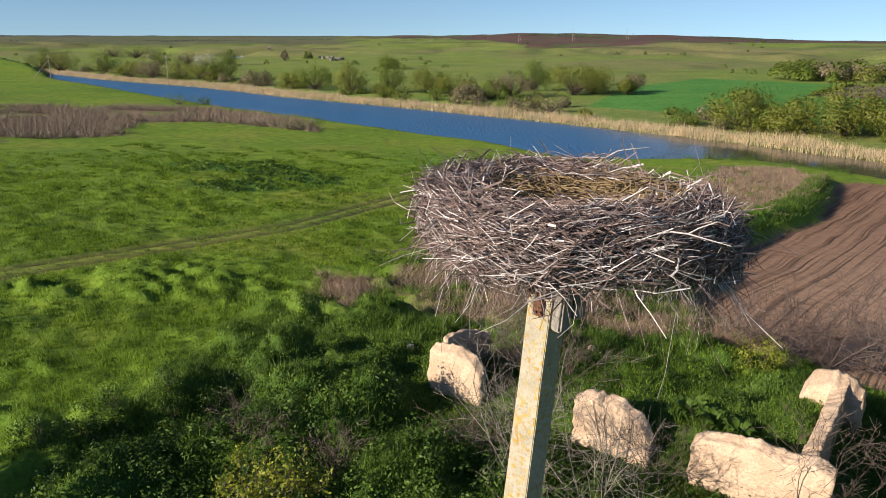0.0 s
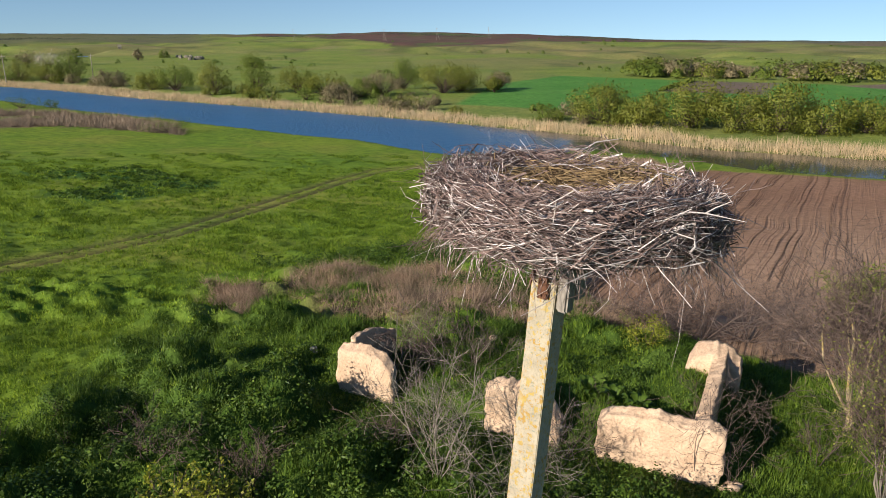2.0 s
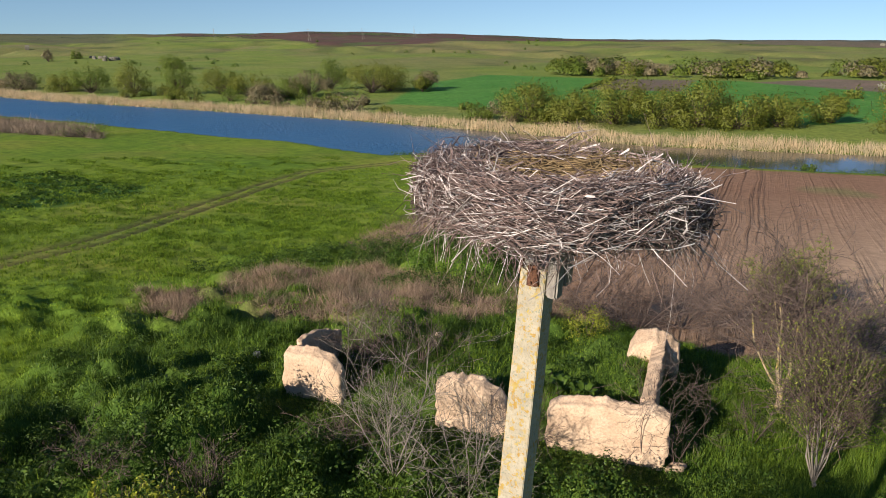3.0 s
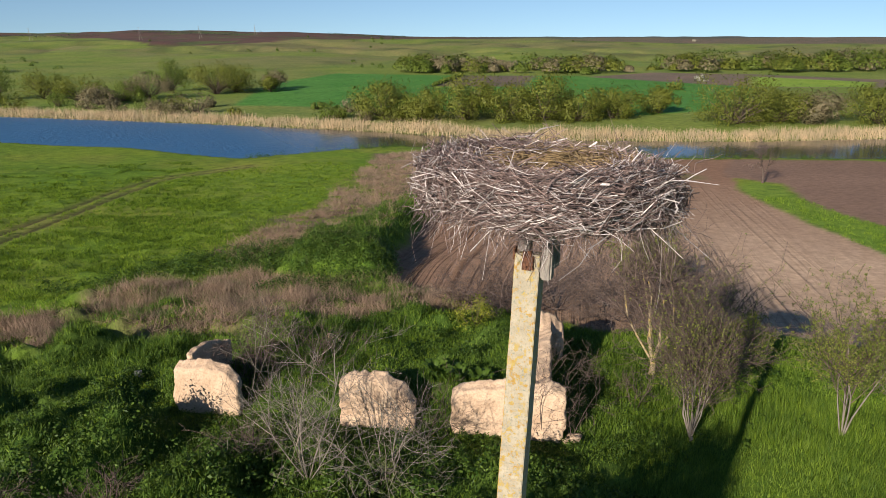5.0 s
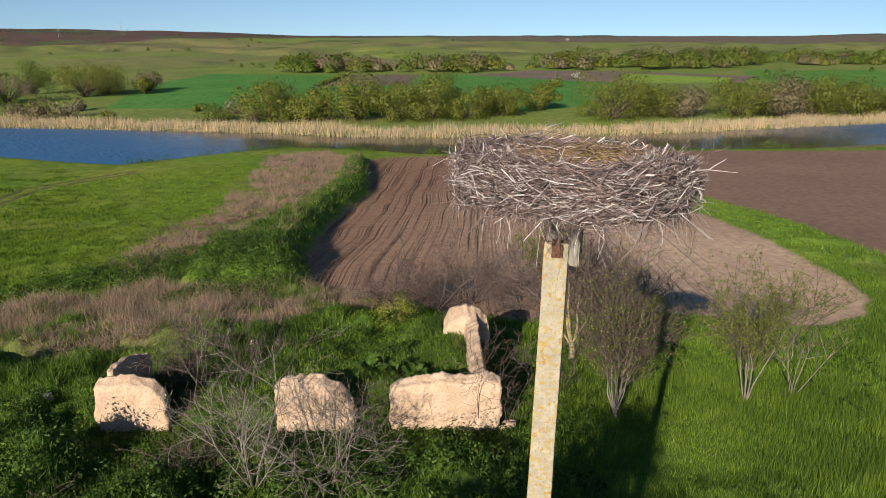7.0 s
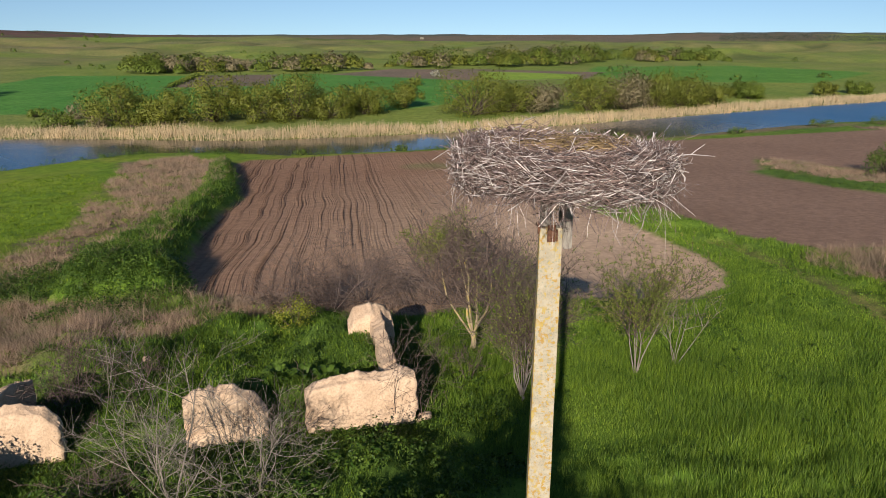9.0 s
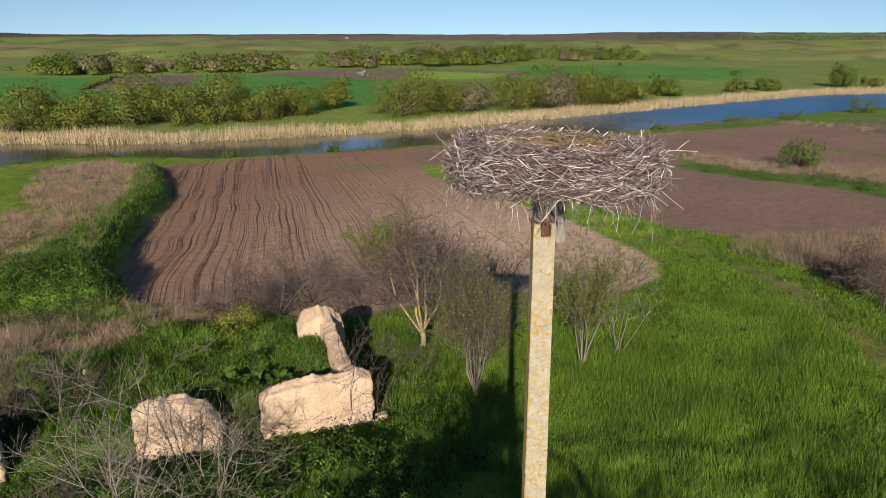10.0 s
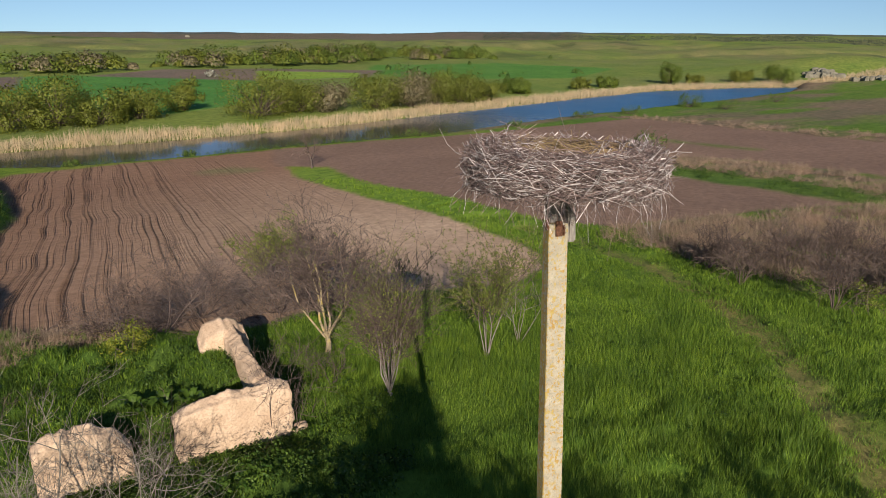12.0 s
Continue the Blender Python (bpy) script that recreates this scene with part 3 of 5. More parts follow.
    tan = tan * np.clip(line_dist(x, y, LEFT_EDGE) / 24 + 0.1, 0, 1)[:, None]
    bare1, bare2 = region(x, y, PLOUGH, 0.5, 0.35, 2.0), region(x, y, PLOUGH_FAR, 0.8, 0.8, 4.0)
    bare2 = bare2 * (1 - region(x, y, WEEDS_HEDGE, 1.5, 1.5)) * (1 - region(x, y, GREEN_HEDGE, 1.2, 1.0)) * (1 - 0.7 * region(x, y, GREEN_STRIPE, 1.5, 1.0))
    m1 = bare1[:, None]
    col[:] = col * (1 - m1) + m1 * ((1 - tan) * np.array((0.265, 0.155, 0.1)) + tan * np.array((0.5, 0.35, 0.24)))
    paint(bare2, (0.235, 0.15, 0.108))
    paint(region(x, y, SPROUTS, 2.5, 1.5) * 0.45, (0.14, 0.19, 0.06))
    # across the river
    far_col = np.empty_like(col)
    far_col[:] = (0.178, 0.23, 0.05)
    keep = col.copy()
    col[:] = far_col
    paint(np.clip((n2 - 0.45) * 4, 0, 1) * 0.5, (0.2, 0.21, 0.075))
    paint(np.clip((n3 - 0.5) * 5, 0, 1) * 0.7 * np.clip((df - 120) / 150, 0, 1), (0.21, 0.195, 0.085))
    paint(region(x, y, WHEAT, 2.0), (0.085, 0.225, 0.045))
    paint(region(x, y, WHEAT_EAST, 2.0), (0.1, 0.23, 0.04))
    paint(region(x, y, FALLOW_EAST, 2.0), (0.19, 0.145, 0.115))
    paint(region(x, y, FALLOW, 1.5), (0.17, 0.13, 0.11))
    paint(region(x, y, LIME, 2.0), (0.235, 0.34, 0.05))
    paint(np.exp(-(line_dist(x, y, [(97, 202), (131, 246)]) / 1.6) ** 4), (0.03, 0.035, 0.02))
    gully = np.abs(fbm(x + 0.6 * y, y - 0.2 * x, 130, 2, 27) - 0.5)
    paint(np.clip(0.05 - gully, 0, 1) / 0.05 * 0.6 * np.clip((df - 170) / 90, 0, 1) * np.clip((560 - df) / 150, 0, 1), (0.09, 0.11, 0.035))
    bearing = np.degrees(np.arctan2(x, y))
    streak = fbm(x * 0.5 + y * 0.2, y - 0.3 * x, 70, 4, 43)
    paint(np.clip((streak - 0.5) * 6, 0, 1) * 0.6 * np.clip((df - 150) / 100, 0, 1), (0.2, 0.17, 0.09))
    paint(np.clip((fbm(x, y, 30, 3, 47) - 0.62) * 9, 0, 1) * 0.7 * np.clip((df - 150) / 100, 0, 1), (0.085, 0.1, 0.04))
    crest = np.clip((df - 400 - 300 * np.clip((5 - bearing) / 7, 0, 1) - 90 * n3 - 14 * np.clip(bearing - 12, 0, 60)) / 12, 0, 1) * np.clip((bearing + 9) / 3, 0, 1) * np.clip((37 - bearing) / 7, 0, 1)
    paint(crest, (0.115, 0.07, 0.06))
    paint(np.clip((df - 420 - 120 * n3) / 15, 0, 1) * np.clip((-8 - bearing) / 2, 0, 1) * 0.8, (0.11, 0.11, 0.07))
    paint(np.clip((df - 500 - 120 * n3) / 25, 0, 1) * np.clip((bearing - 34) / 5, 0, 1) * np.clip((77 - bearing) / 3, 0, 1) * 0.85, (0.15, 0.11, 0.095))
    paint(crest * np.clip((n2 - 0.55) * 8, 0, 1), (0.1, 0.12, 0.05))
    paint(np.clip((df - 980) / 40, 0, 1) * 0.8, (0.09, 0.095, 0.085))
    far_col[:] = col
    col[:] = np.where(beyond[:, None], far_col, keep)
    paint(inside(x, y, RIVER).astype(float), (0.05, 0.045, 0.03))
    attr = me.attributes.new("cover", "FLOAT_COLOR", "POINT")
    attr.data.foreach_set("color", np.c_[col, np.ones(len(col))].astype(np.float32).ravel())
    attr = me.attributes.new("soil", "FLOAT_COLOR", "POINT")
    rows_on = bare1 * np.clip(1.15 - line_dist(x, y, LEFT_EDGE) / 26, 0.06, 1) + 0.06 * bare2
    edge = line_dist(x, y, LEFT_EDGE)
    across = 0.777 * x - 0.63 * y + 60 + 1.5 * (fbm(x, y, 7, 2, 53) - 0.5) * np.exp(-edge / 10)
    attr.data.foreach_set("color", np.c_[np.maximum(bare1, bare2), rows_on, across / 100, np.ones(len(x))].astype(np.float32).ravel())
    return tagged(new("ground", me), "rolling pasture with ploughed fields beside a river", "ground", kind="structure")


ground = make_ground()
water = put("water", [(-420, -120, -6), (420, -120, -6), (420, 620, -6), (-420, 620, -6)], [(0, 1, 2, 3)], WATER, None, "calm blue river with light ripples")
tagged(water, category="river", kind="structure")


# ---------------------------------------------------------------- the leaning concrete pole
POLE_WAY = Vector((0.086, 0.056, 1.0)).normalized()
POLE_TOP = Vector((0.571, 4.2586, 9.62))
FACE = Vector((-0.772, -0.636, 0.0))                      # the broad sunlit face looks this way


def pole_frame():
    w = POLE_WAY
    f = (FACE - w * FACE.dot(w)).normalized()
    s = w.cross(f).normalized()
    m = Matrix((s, -f, w)).transposed().to_4x4()
    return m


def block(sx, sy, z0, z1, bev=0.01, taper=1.0):
    """An upright block with bevelled edges; taper scales its top."""
    bm = bmesh.new()
    vs = [bm.verts.new((a * sx / 2 * k, b * sy / 2 * k, z)) for z, k in ((z0, 1.0), (z1, taper)) for a, b in ((-1, -1), (1, -1), (1, 1), (-1, 1))]
    for q in ((3, 2, 1, 0), (4, 5, 6, 7), (0, 1, 5, 4), (1, 2, 6, 5), (2, 3, 7, 6), (3, 0, 4, 7)):
        bm.faces.new([vs[i] for i in q])
    if bev:
        bmesh.ops.bevel(bm, geom=bm.edges[:], offset=bev, segments=2, affect="EDGES")
    return bm


def move(bm, m):
    bmesh.ops.transform(bm, matrix=m, verts=bm.verts)
    return bm


def make_pole():
    ln = (POLE_TOP.z + 0.9) / POLE_WAY.z
    pole = thing("concrete_pole", POLE_TOP - POLE_WAY * ln, "leaning concrete utility pole spotted with orange lichen", "pole")
    pole.matrix_world = Matrix.Translation(pole.location) @ pole_frame()
    bm = block(0.266, 0.209, 0, ln, 0.006, 0.79)
    bmesh.ops.subdivide_edges(bm, edges=[e for e in bm.edges if abs(e.verts[0].co.z - e.verts[1].co.z) > 5], cuts=60)
    for v in bm.verts:
        k = noise.noise(v.co * 3.1) * 0.004
        v.co.x += k
        v.co.y += noise.noise(v.co * 2.7 + Vector((9, 0, 0))) * 0.004
    part("shaft", bm, CONCRETE, pole)
    # iron hook on the flank
    ring = [Vector((0.15 + 0.03 * math.sin(a), 0.02, ln - 3.52 + 0.035 * math.cos(a))) for a in np.linspace(-0.6, 3.9, 9)]
    v, f = tubes([[tuple(q) for q in ring]], [[0.006] * 9], 4)
    put("hook", v, f, RUST, pole, "bent iron hook")
    # steel channels and straps round the head
    for x0, y0, lo, hi, sx, sy in ((-0.0, -0.092, -0.13, 0.03, 0.075, 0.02), (0.05, -0.098, -0.12, -0.01, 0.018, 0.03), (-0.115, -0.05, -0.06, 0.05, 0.02, 0.05)):
        plate = part("bracket", move(block(sx, sy, ln + lo, ln + hi, 0.003), Matrix.Translation((x0, y0, 0))), RUST, pole, "rusty steel bracket")
        for z in (lo + 0.03, hi - 0.03):
            bm = bmesh.new()
            bmesh.ops.create_cone(bm, cap_ends=True, segments=6, radius1=0.011, radius2=0.01, depth=0.016)
            part("bolt", move(bm, Matrix.Translation((x0, y0 - sy / 2 - 0.006, ln + z)) @ Matrix.Rotation(radians(90), 4, "X")), RUST, plate, "rusty hexagonal bolt head")
    for k in range(5):
        z = ln - 0.015 + 0.012 * k
        loop = [(0.2 * math.cos(a) * (0.75 if abs(math.sin(a)) > 0.7 else 0.85) + 0.03, 0.15 * math.sin(a), z + 0.01 * math.sin(a * 2 + k)) for a in np.linspace(0, 2 * math.pi, 17)]
        v, f = tubes([loop], [[0.004] * 17], 4)
        put("binding_wire", v, f, RUST, pole, "rusty binding wire")
    # weathered timbers that carry the nest
    for x0, y0, lo, hi, w, d in ((0.155, -0.02, -0.2, 0.5, 0.09, 0.11), (0.15, 0.115, -0.12, 0.5, 0.12, 0.1), (-0.05, 0.0, 0.01, 0.5, 0.1, 0.12)):
        bm = block(w, d, ln + lo, ln + hi, 0.015)
        bmesh.ops.subdivide_edges(bm, edges=bm.edges[:], cuts=2)
        for v in bm.verts:
            v.co += noise.noise_vector(v.co * 14) * 0.006
        part("timber", move(bm, Matrix.Translation((x0, y0, 0))), WOOD, pole, "split grey weathered timber")
    return pole


pole = make_pole()


# ---------------------------------------------------------------- the nest
NEST = Vector((0.67, 4.22, 9.98))


def nest_shape(q):
    """Top and underside of the heap at a share q of its radius."""
    top = 0.41 + 0.06 * q ** 2 - 0.5 * np.clip(q - 0.8, 0, 1) ** 1.2 - 0.13 * np.exp(-(q / 0.42) ** 2)
    under = 0.24 - 0.21 * q ** 1.3 + 0.12 * np.clip(q - 0.8, 0, 1)
    return top, under


def make_nest():
    rng = np.random.default_rng(4)
    nest = thing("bird_nest", NEST, "huge round nest of dry sticks on the pole's head", "nest")
    R = 1.0

    def sticks(count, layer):
        th = rng.uniform(0, 2 * math.pi, count)
        if layer == "side":
            q = rng.uniform(0.8, 1.04, count)
        elif layer == "top":
            q = np.sqrt(rng.uniform(0.28, 0.95, count))
        elif layer == "under":
            q = np.sqrt(rng.uniform(0.02, 0.9, count))
        else:
            q = rng.uniform(0.75, 1.0, count)
        top, under = nest_shape(q)
        share = rng.uniform(0, 1, count)
        if layer == "top":
            z = top - rng.uniform(0, 0.06, count)
        elif layer == "under":
            z = under + rng.uniform(-0.02, 0.06, count)
        else:
            z = under + (top - under) * share
            q = q * (1.0 - 0.3 * np.clip(np.abs(share - 0.5) - 0.2, 0, 1))
        wob = 1 + 0.05 * np.sin(3 * th + 1) + 0.04 * np.sin(5 * th)
        sag = np.clip(np.cos(th - 0.1), 0, 1) ** 2 * np.clip(q, 0, 1.1) ** 2
        wob = wob * (1 + 0.1 * sag)
        z = z - 0.15 * sag
        pos = np.c_[np.cos(th) * q * R * wob, np.sin(th) * q * R * wob, z]
        tang = np.c_[-np.sin(th), np.cos(th), np.zeros(count)]
        rad = np.c_[np.cos(th), np.sin(th), np.zeros(count)]
        ln = rng.gamma(3.0, 0.055, count) + 0.12
        if layer == "stray":
            way = rad * rng.uniform(0.2, 0.9, count)[:, None] + tang * rng.normal(0, 0.9, count)[:, None] + np.c_[np.zeros((count, 2)), rng.normal(-0.05, 0.55, count)]
            ln = ln * rng.uniform(0.35, 0.9, count)
        elif layer == "hang":
            z = under
            pos[:, 2] = under + 0.02 - 0.15 * sag
            way = rad * rng.uniform(0.0, 0.8, count)[:, None] + tang * rng.normal(0, 0.45, count)[:, None] + np.c_[np.zeros((count, 2)), -rng.uniform(0.4, 1.2, count)]
            ln = ln * rng.uniform(0.3, 1.15, count) * (1 + 0.6 * sag)
        else:
            way = tang * np.sign(rng.normal(0, 1, count))[:, None] + rad * rng.normal(0, 0.5, count)[:, None] + np.c_[np.zeros((count, 2)), rng.normal(0, 0.42, count)]
        way /= np.linalg.norm(way, axis=1, keepdims=True)
        bend = rng.normal(0, 1, (count, 3)) * (ln * 0.09)[:, None]
        out = 0.0 if layer in ("stray", "hang") else -0.5
        s = np.linspace(0, 1, 4)
        path = pos[:, None] + way[:, None] * (ln[:, None] * (s + out)[None])[..., None] + bend[:, None] * (np.sin(s * math.pi)[None, :, None])
        if layer not in ("stray", "hang"):
            # follow the round of the heap
            rr = np.linalg.norm(path[:, :, :2], axis=2)
            lim = np.maximum(1.0, rr / (R * (1.06 + 0.1 * np.clip(np.cos(th - 0.1), 0, 1)[:, None] ** 2) * rng.uniform(0.93, 1.06, (count, 1))))
            path[:, :, :2] /= lim[..., None]
        path = path + rng.normal(0, 1, path.shape) * (0.022 * ln)[:, None, None]
        thick = np.where(rng.uniform(0, 1, count) < 0.09, rng.uniform(0.0055, 0.0085, count), rng.uniform(0.0022, 0.0046, count))
        if layer in ("stray", "hang"):
            thick *= 0.7
        radii = thick[:, None] * np.linspace(1.0, 0.5, 4)[None]
        return path, radii

    # inner mass that the sticks are woven round, its colour near black for gap shade
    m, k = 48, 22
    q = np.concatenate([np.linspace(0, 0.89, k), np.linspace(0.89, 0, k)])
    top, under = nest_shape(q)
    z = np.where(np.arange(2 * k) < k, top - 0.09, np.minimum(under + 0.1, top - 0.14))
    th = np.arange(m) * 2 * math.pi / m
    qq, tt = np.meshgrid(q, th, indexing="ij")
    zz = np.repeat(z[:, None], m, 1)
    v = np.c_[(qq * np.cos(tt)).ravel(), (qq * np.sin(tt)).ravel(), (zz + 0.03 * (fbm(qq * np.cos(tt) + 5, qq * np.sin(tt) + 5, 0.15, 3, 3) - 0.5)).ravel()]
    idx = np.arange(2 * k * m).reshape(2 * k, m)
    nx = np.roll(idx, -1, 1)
    put("inner_mass", v, np.stack([idx[:-1], nx[:-1], nx[1:], idx[1:]], -1).reshape(-1, 4), TWIGS_GAP_SHADE, nest, "packed twigs and earth, darkened as shade in the gaps", True)
    # straw lining of the hollow
    cnt = 2400
    th, q = rng.uniform(0, 2 * math.pi, cnt), np.sqrt(rng.uniform(0, 0.5, cnt))
    top, _ = nest_shape(q)
    pos = np.c_[q * np.cos(th), q * np.sin(th), top - 0.06 + rng.uniform(0, 0.04, cnt)]
    way = np.c_[rng.normal(0, 1, (cnt, 2)), rng.normal(0, 0.16, cnt)]
    way /= np.linalg.norm(way, axis=1, keepdims=True)
    s = np.linspace(-0.5, 0.5, 3)
    path = pos[:, None] + way[:, None] * (rng.uniform(0.08, 0.3, cnt)[:, None] * s[None])[..., None]
    path[:, 1, 2] += 0.012
    v, f = tubes(path, np.full((cnt, 3), 0.0036), 3)
    tagged(put("straw_lining", v, f, STRAW, nest, "brown dry straw lining the hollow"), kind="stuff")
    # the heap, and the sticks nearest the walk one by one
    layers = [("side", 7400), ("top", 3400), ("under", 1800), ("stray", 1500), ("hang", 700)]
    for mat, share, nm in ((STICK, 0.74, "woven_sticks"), (STICK_PALE, 0.26, "bleached_sticks")):
        vs, fs, base = [], [], 0
        for layer, cnt in layers:
            path, radii = sticks(int(cnt * share), layer)
            v, f = tubes(path, radii, 3)
            vs.append(v)
            fs.append(f + base)
            base += len(v)
        tagged(put(nm, np.vstack(vs), np.vstack(fs), mat, nest), kind="stuff")
    for layer, cnt in (("side", 150), ("top", 60), ("stray", 50), ("hang", 40)):
        path, radii = sticks(cnt, layer)
        for a, b in zip(path, radii * (0.8 if layer in ("stray", "hang") else 1.1)):
            v, f = tubes([a], [b], 4)
            put("stick", v, f, STICK_PALE if rng.uniform() < 0.5 else STICK, nest)
    # loose twigs jammed round the timbers under the heap
    cnt = 70
    th, zz = rng.uniform(0, 2 * math.pi, cnt), rng.uniform(-0.3, 0.06, cnt)
    rr = 0.13 + 0.08 * (zz + 0.3) / 0.3 * rng.uniform(0.3, 1.2, cnt)
    pos = np.c_[rr * np.cos(th) - 0.05, rr * np.sin(th) + 0.02, zz]
    way = np.c_[-np.sin(th) + rng.normal(0, 0.5, cnt), np.cos(th) + rng.normal(0, 0.5, cnt), rng.normal(0.1, 0.5, cnt)]
    way /= np.linalg.norm(way, axis=1, keepdims=True)
    s = np.linspace(-0.5, 0.5, 5)
    path = pos[:, None] + way[:, None] * (rng.uniform(0.15, 0.4, cnt)[:, None] * s)[..., None] + rng.normal(0, 0.01, (cnt, 5, 3))
    v, f = tubes(path, rng.uniform(0.002, 0.005, cnt)[:, None] * np.linspace(1, 0.5, 5)[None], 4)
    tagged(put("jammed_twigs", v, f, STICK, nest), kind="stuff")
    # a few longer boughs that reach out of the heap
    for a, b, r in (((0.85, 0.2, 0.36), (1.08, 0.4, 0.52), 0.005), ((0.9, 0.25, 0.3), (0.98, 0.2, 0.6), 0.005),
                    ((1.0, 0.1, 0.1), (1.26, 0.3, 0.3), 0.005), ((0.2, 0.75, 0.44), (0.74, 0.92, 0.58), 0.009), ((-0.9, -0.1, 0.1), (-1.26, -0.2, -0.08), 0.004),
                    ((-0.92, 0.0, 0.12), (-1.18, -0.1, -0.1), 0.004), ((-0.85, 0.3, 0.35), (-1.05, 0.4, 0.42), 0.004), ((0.2, -0.25, 0.05), (0.3, -0.3, -0.24), 0.009),
                    ((0.7, -0.75, 0.35), (0.95, -0.92, 0.56), 0.005), ((0.3, -0.9, 0.3), (0.62, -1.12, 0.46), 0.007)):
        a, b = np.array(a), np.array(b)
        s = np.linspace(0, 1, 6)[:, None]
        main = a + (b - a) * 0.8 * s + rng.normal(0, 0.018, (6, 3))
        fork = main[3] + (b - a) * np.linspace(0, 0.45, 6)[:, None] + rng.normal(0, 0.1, 3) * np.linspace(0, 1, 6)[:, None]
        wood = STICK if r < 0.0065 else STICK_PALE
        v, f = tubes([main], [np.linspace(r, r * 0.4, 6)], 4)
        bough = put("bough", v, f, wood, nest, "forked dry stick")
        v, f = tubes([fork], [np.linspace(r * 0.6, r * 0.25, 6)], 4)
        put("side_twig", v, f, wood, bough)
    return nest


nest = make_nest()


# ---------------------------------------------------------------- ruined walls
def adobe_wall(name, p0, p1, tops, thick, foot, parent, label="", seed=0, slope=0.0):
    """A worn wall from p0 to p1: tops gives its height above the foot along its length."""
    p0, p1 = Vector((*p0, 0)), Vector((*p1, 0))
    ln = (p1 - p0).length
    way = (p1 - p0) / ln
    side = Vector((-way.y, way.x, 0))
    nx, nz, nt = max(10, int(ln / 0.07)), 20, 7
    ring = [(-0.5, k / nz) for k in range(nz)] + [(-0.5 + k / nt, 1.0) for k in range(nt)] + [(0.5, 1 - k / nz) for k in range(nz)]
    verts, m = [], len(ring)
    for i in range(nx + 1):
        s = i / nx
        hgt = np.interp(s, np.linspace(0, 1, len(tops)), tops)
        hgt += 0.07 * noise.noise(Vector((s * ln * 2.3, seed, 0))) + 0.07 * noise.noise(Vector((s * ln * 6, seed, 4))) + 0.025 * noise.noise(Vector((s * ln * 15, seed, 8)))
        end = 1 - 0.1 * max(0, 1 - min(s, 1 - s) * ln / 0.12) ** 2
        for a, b in ring:
            rnd = 1 - 0.14 * max(0, (b - 0.9) / 0.1) ** 2
            worn = 1 + 0.12 * (1 - b)
            pt = p0 + way * (s * ln + (0.13 * noise.noise(Vector((b * 3, seed, s * 3))) + 0.06 * noise.noise(Vector((b * 9, seed, s * 3)))) * (abs(s - 0.5) * 2) ** 3) + side * (a * thick * rnd * end * worn)
            pt.z = foot + (hgt - slope * (0.5 - a)) * b * (1 if b < 1 else 1 + 0.02 * noise.noise(Vector((s * 9, a * 4, seed))))
            pt += noise.noise_vector(Vector((pt.x * 2.2 + seed, pt.y * 2.2, pt.z * 2.2))) * 0.04 + noise.noise_vector(pt * 9) * 0.012
            verts.append(tuple(pt - parent.location))
    faces = []
    for i in range(nx):
        for k in range(m):
            j = (k + 1) % m
            faces.append((i * m + k, (i + 1) * m + k, (i + 1) * m + j, i * m + j))
    for i, flip in ((0, False), (nx, True)):
        for k in range(m // 2 - 1):
            q = (i * m + k, i * m + k + 1, i * m + m - 2 - k, i * m + m - 1 - k)
            faces.append(q[::-1] if flip else q)
    return put("wall", verts, faces, ADOBE, parent, label, True)


WALL_A, WALL_B = Vector((-0.75, 21.05)), Vector((8.6, 14.35))
WALL_WAY = (WALL_B - WALL_A).normalized()
WALL_IN = Vector((-WALL_WAY.y, WALL_WAY.x))


def along(s, back=0.0):
    q = WALL_A + WALL_WAY * s + WALL_IN * (back + 0.26)
    return q.x, q.y


def ruin(name_label, pieces, seed):
    x, y = pieces[0][0]
    th = thing("ruined_wall", (x, y, -0.2), name_label, "ruin", "ruined house walls")
    for k, (p0, p1, tops, thick, slope) in enumerate(pieces):
        adobe_wall("wall", p0, p1, [t + 0.5 for t in tops], thick, -0.5, th, seed=seed + k * 3.1, slope=slope)
    return th


ruin("pale worn adobe wall stump with a dark return wall", [(along(-0.38, -0.06), along(1.7, -0.06), (1.4, 1.52, 1.58, 1.6, 1.52, 1.42, 1.05), 0.4, 0.16),
                                                            (along(0.0, 0.2), along(0.1, 2.7), (1.66, 1.72, 1.62, 1.45, 1.25, 1.0), 0.2, 0.0)], 1.0)
ruin("pale worn adobe wall stump between two gaps", [(along(4.98, -0.06), along(7.28, -0.06), (1.32, 1.52, 1.56, 1.6, 1.62, 1.44, 1.2, 0.85), 0.4, 0.16)], 7.0)
ruin("pale adobe house corner with a low side wall", [(along(8.42, -0.06), along(11.72, -0.06), (1.2, 1.44, 1.52, 1.58, 1.62, 1.58, 1.58, 1.66, 1.5), 0.4, 0.16),
                                                      (along(11.08, 0.1), along(11.08, 5.0), (1.4, 1.34, 1.3, 1.33, 1.38, 1.45), 0.46, -0.18),
                                                      (along(10.05, 4.85), along(11.72, 4.85), (1.2, 1.62, 1.76, 1.8, 1.78, 1.66, 1.4), 0.8, 0.3)], 13.0)


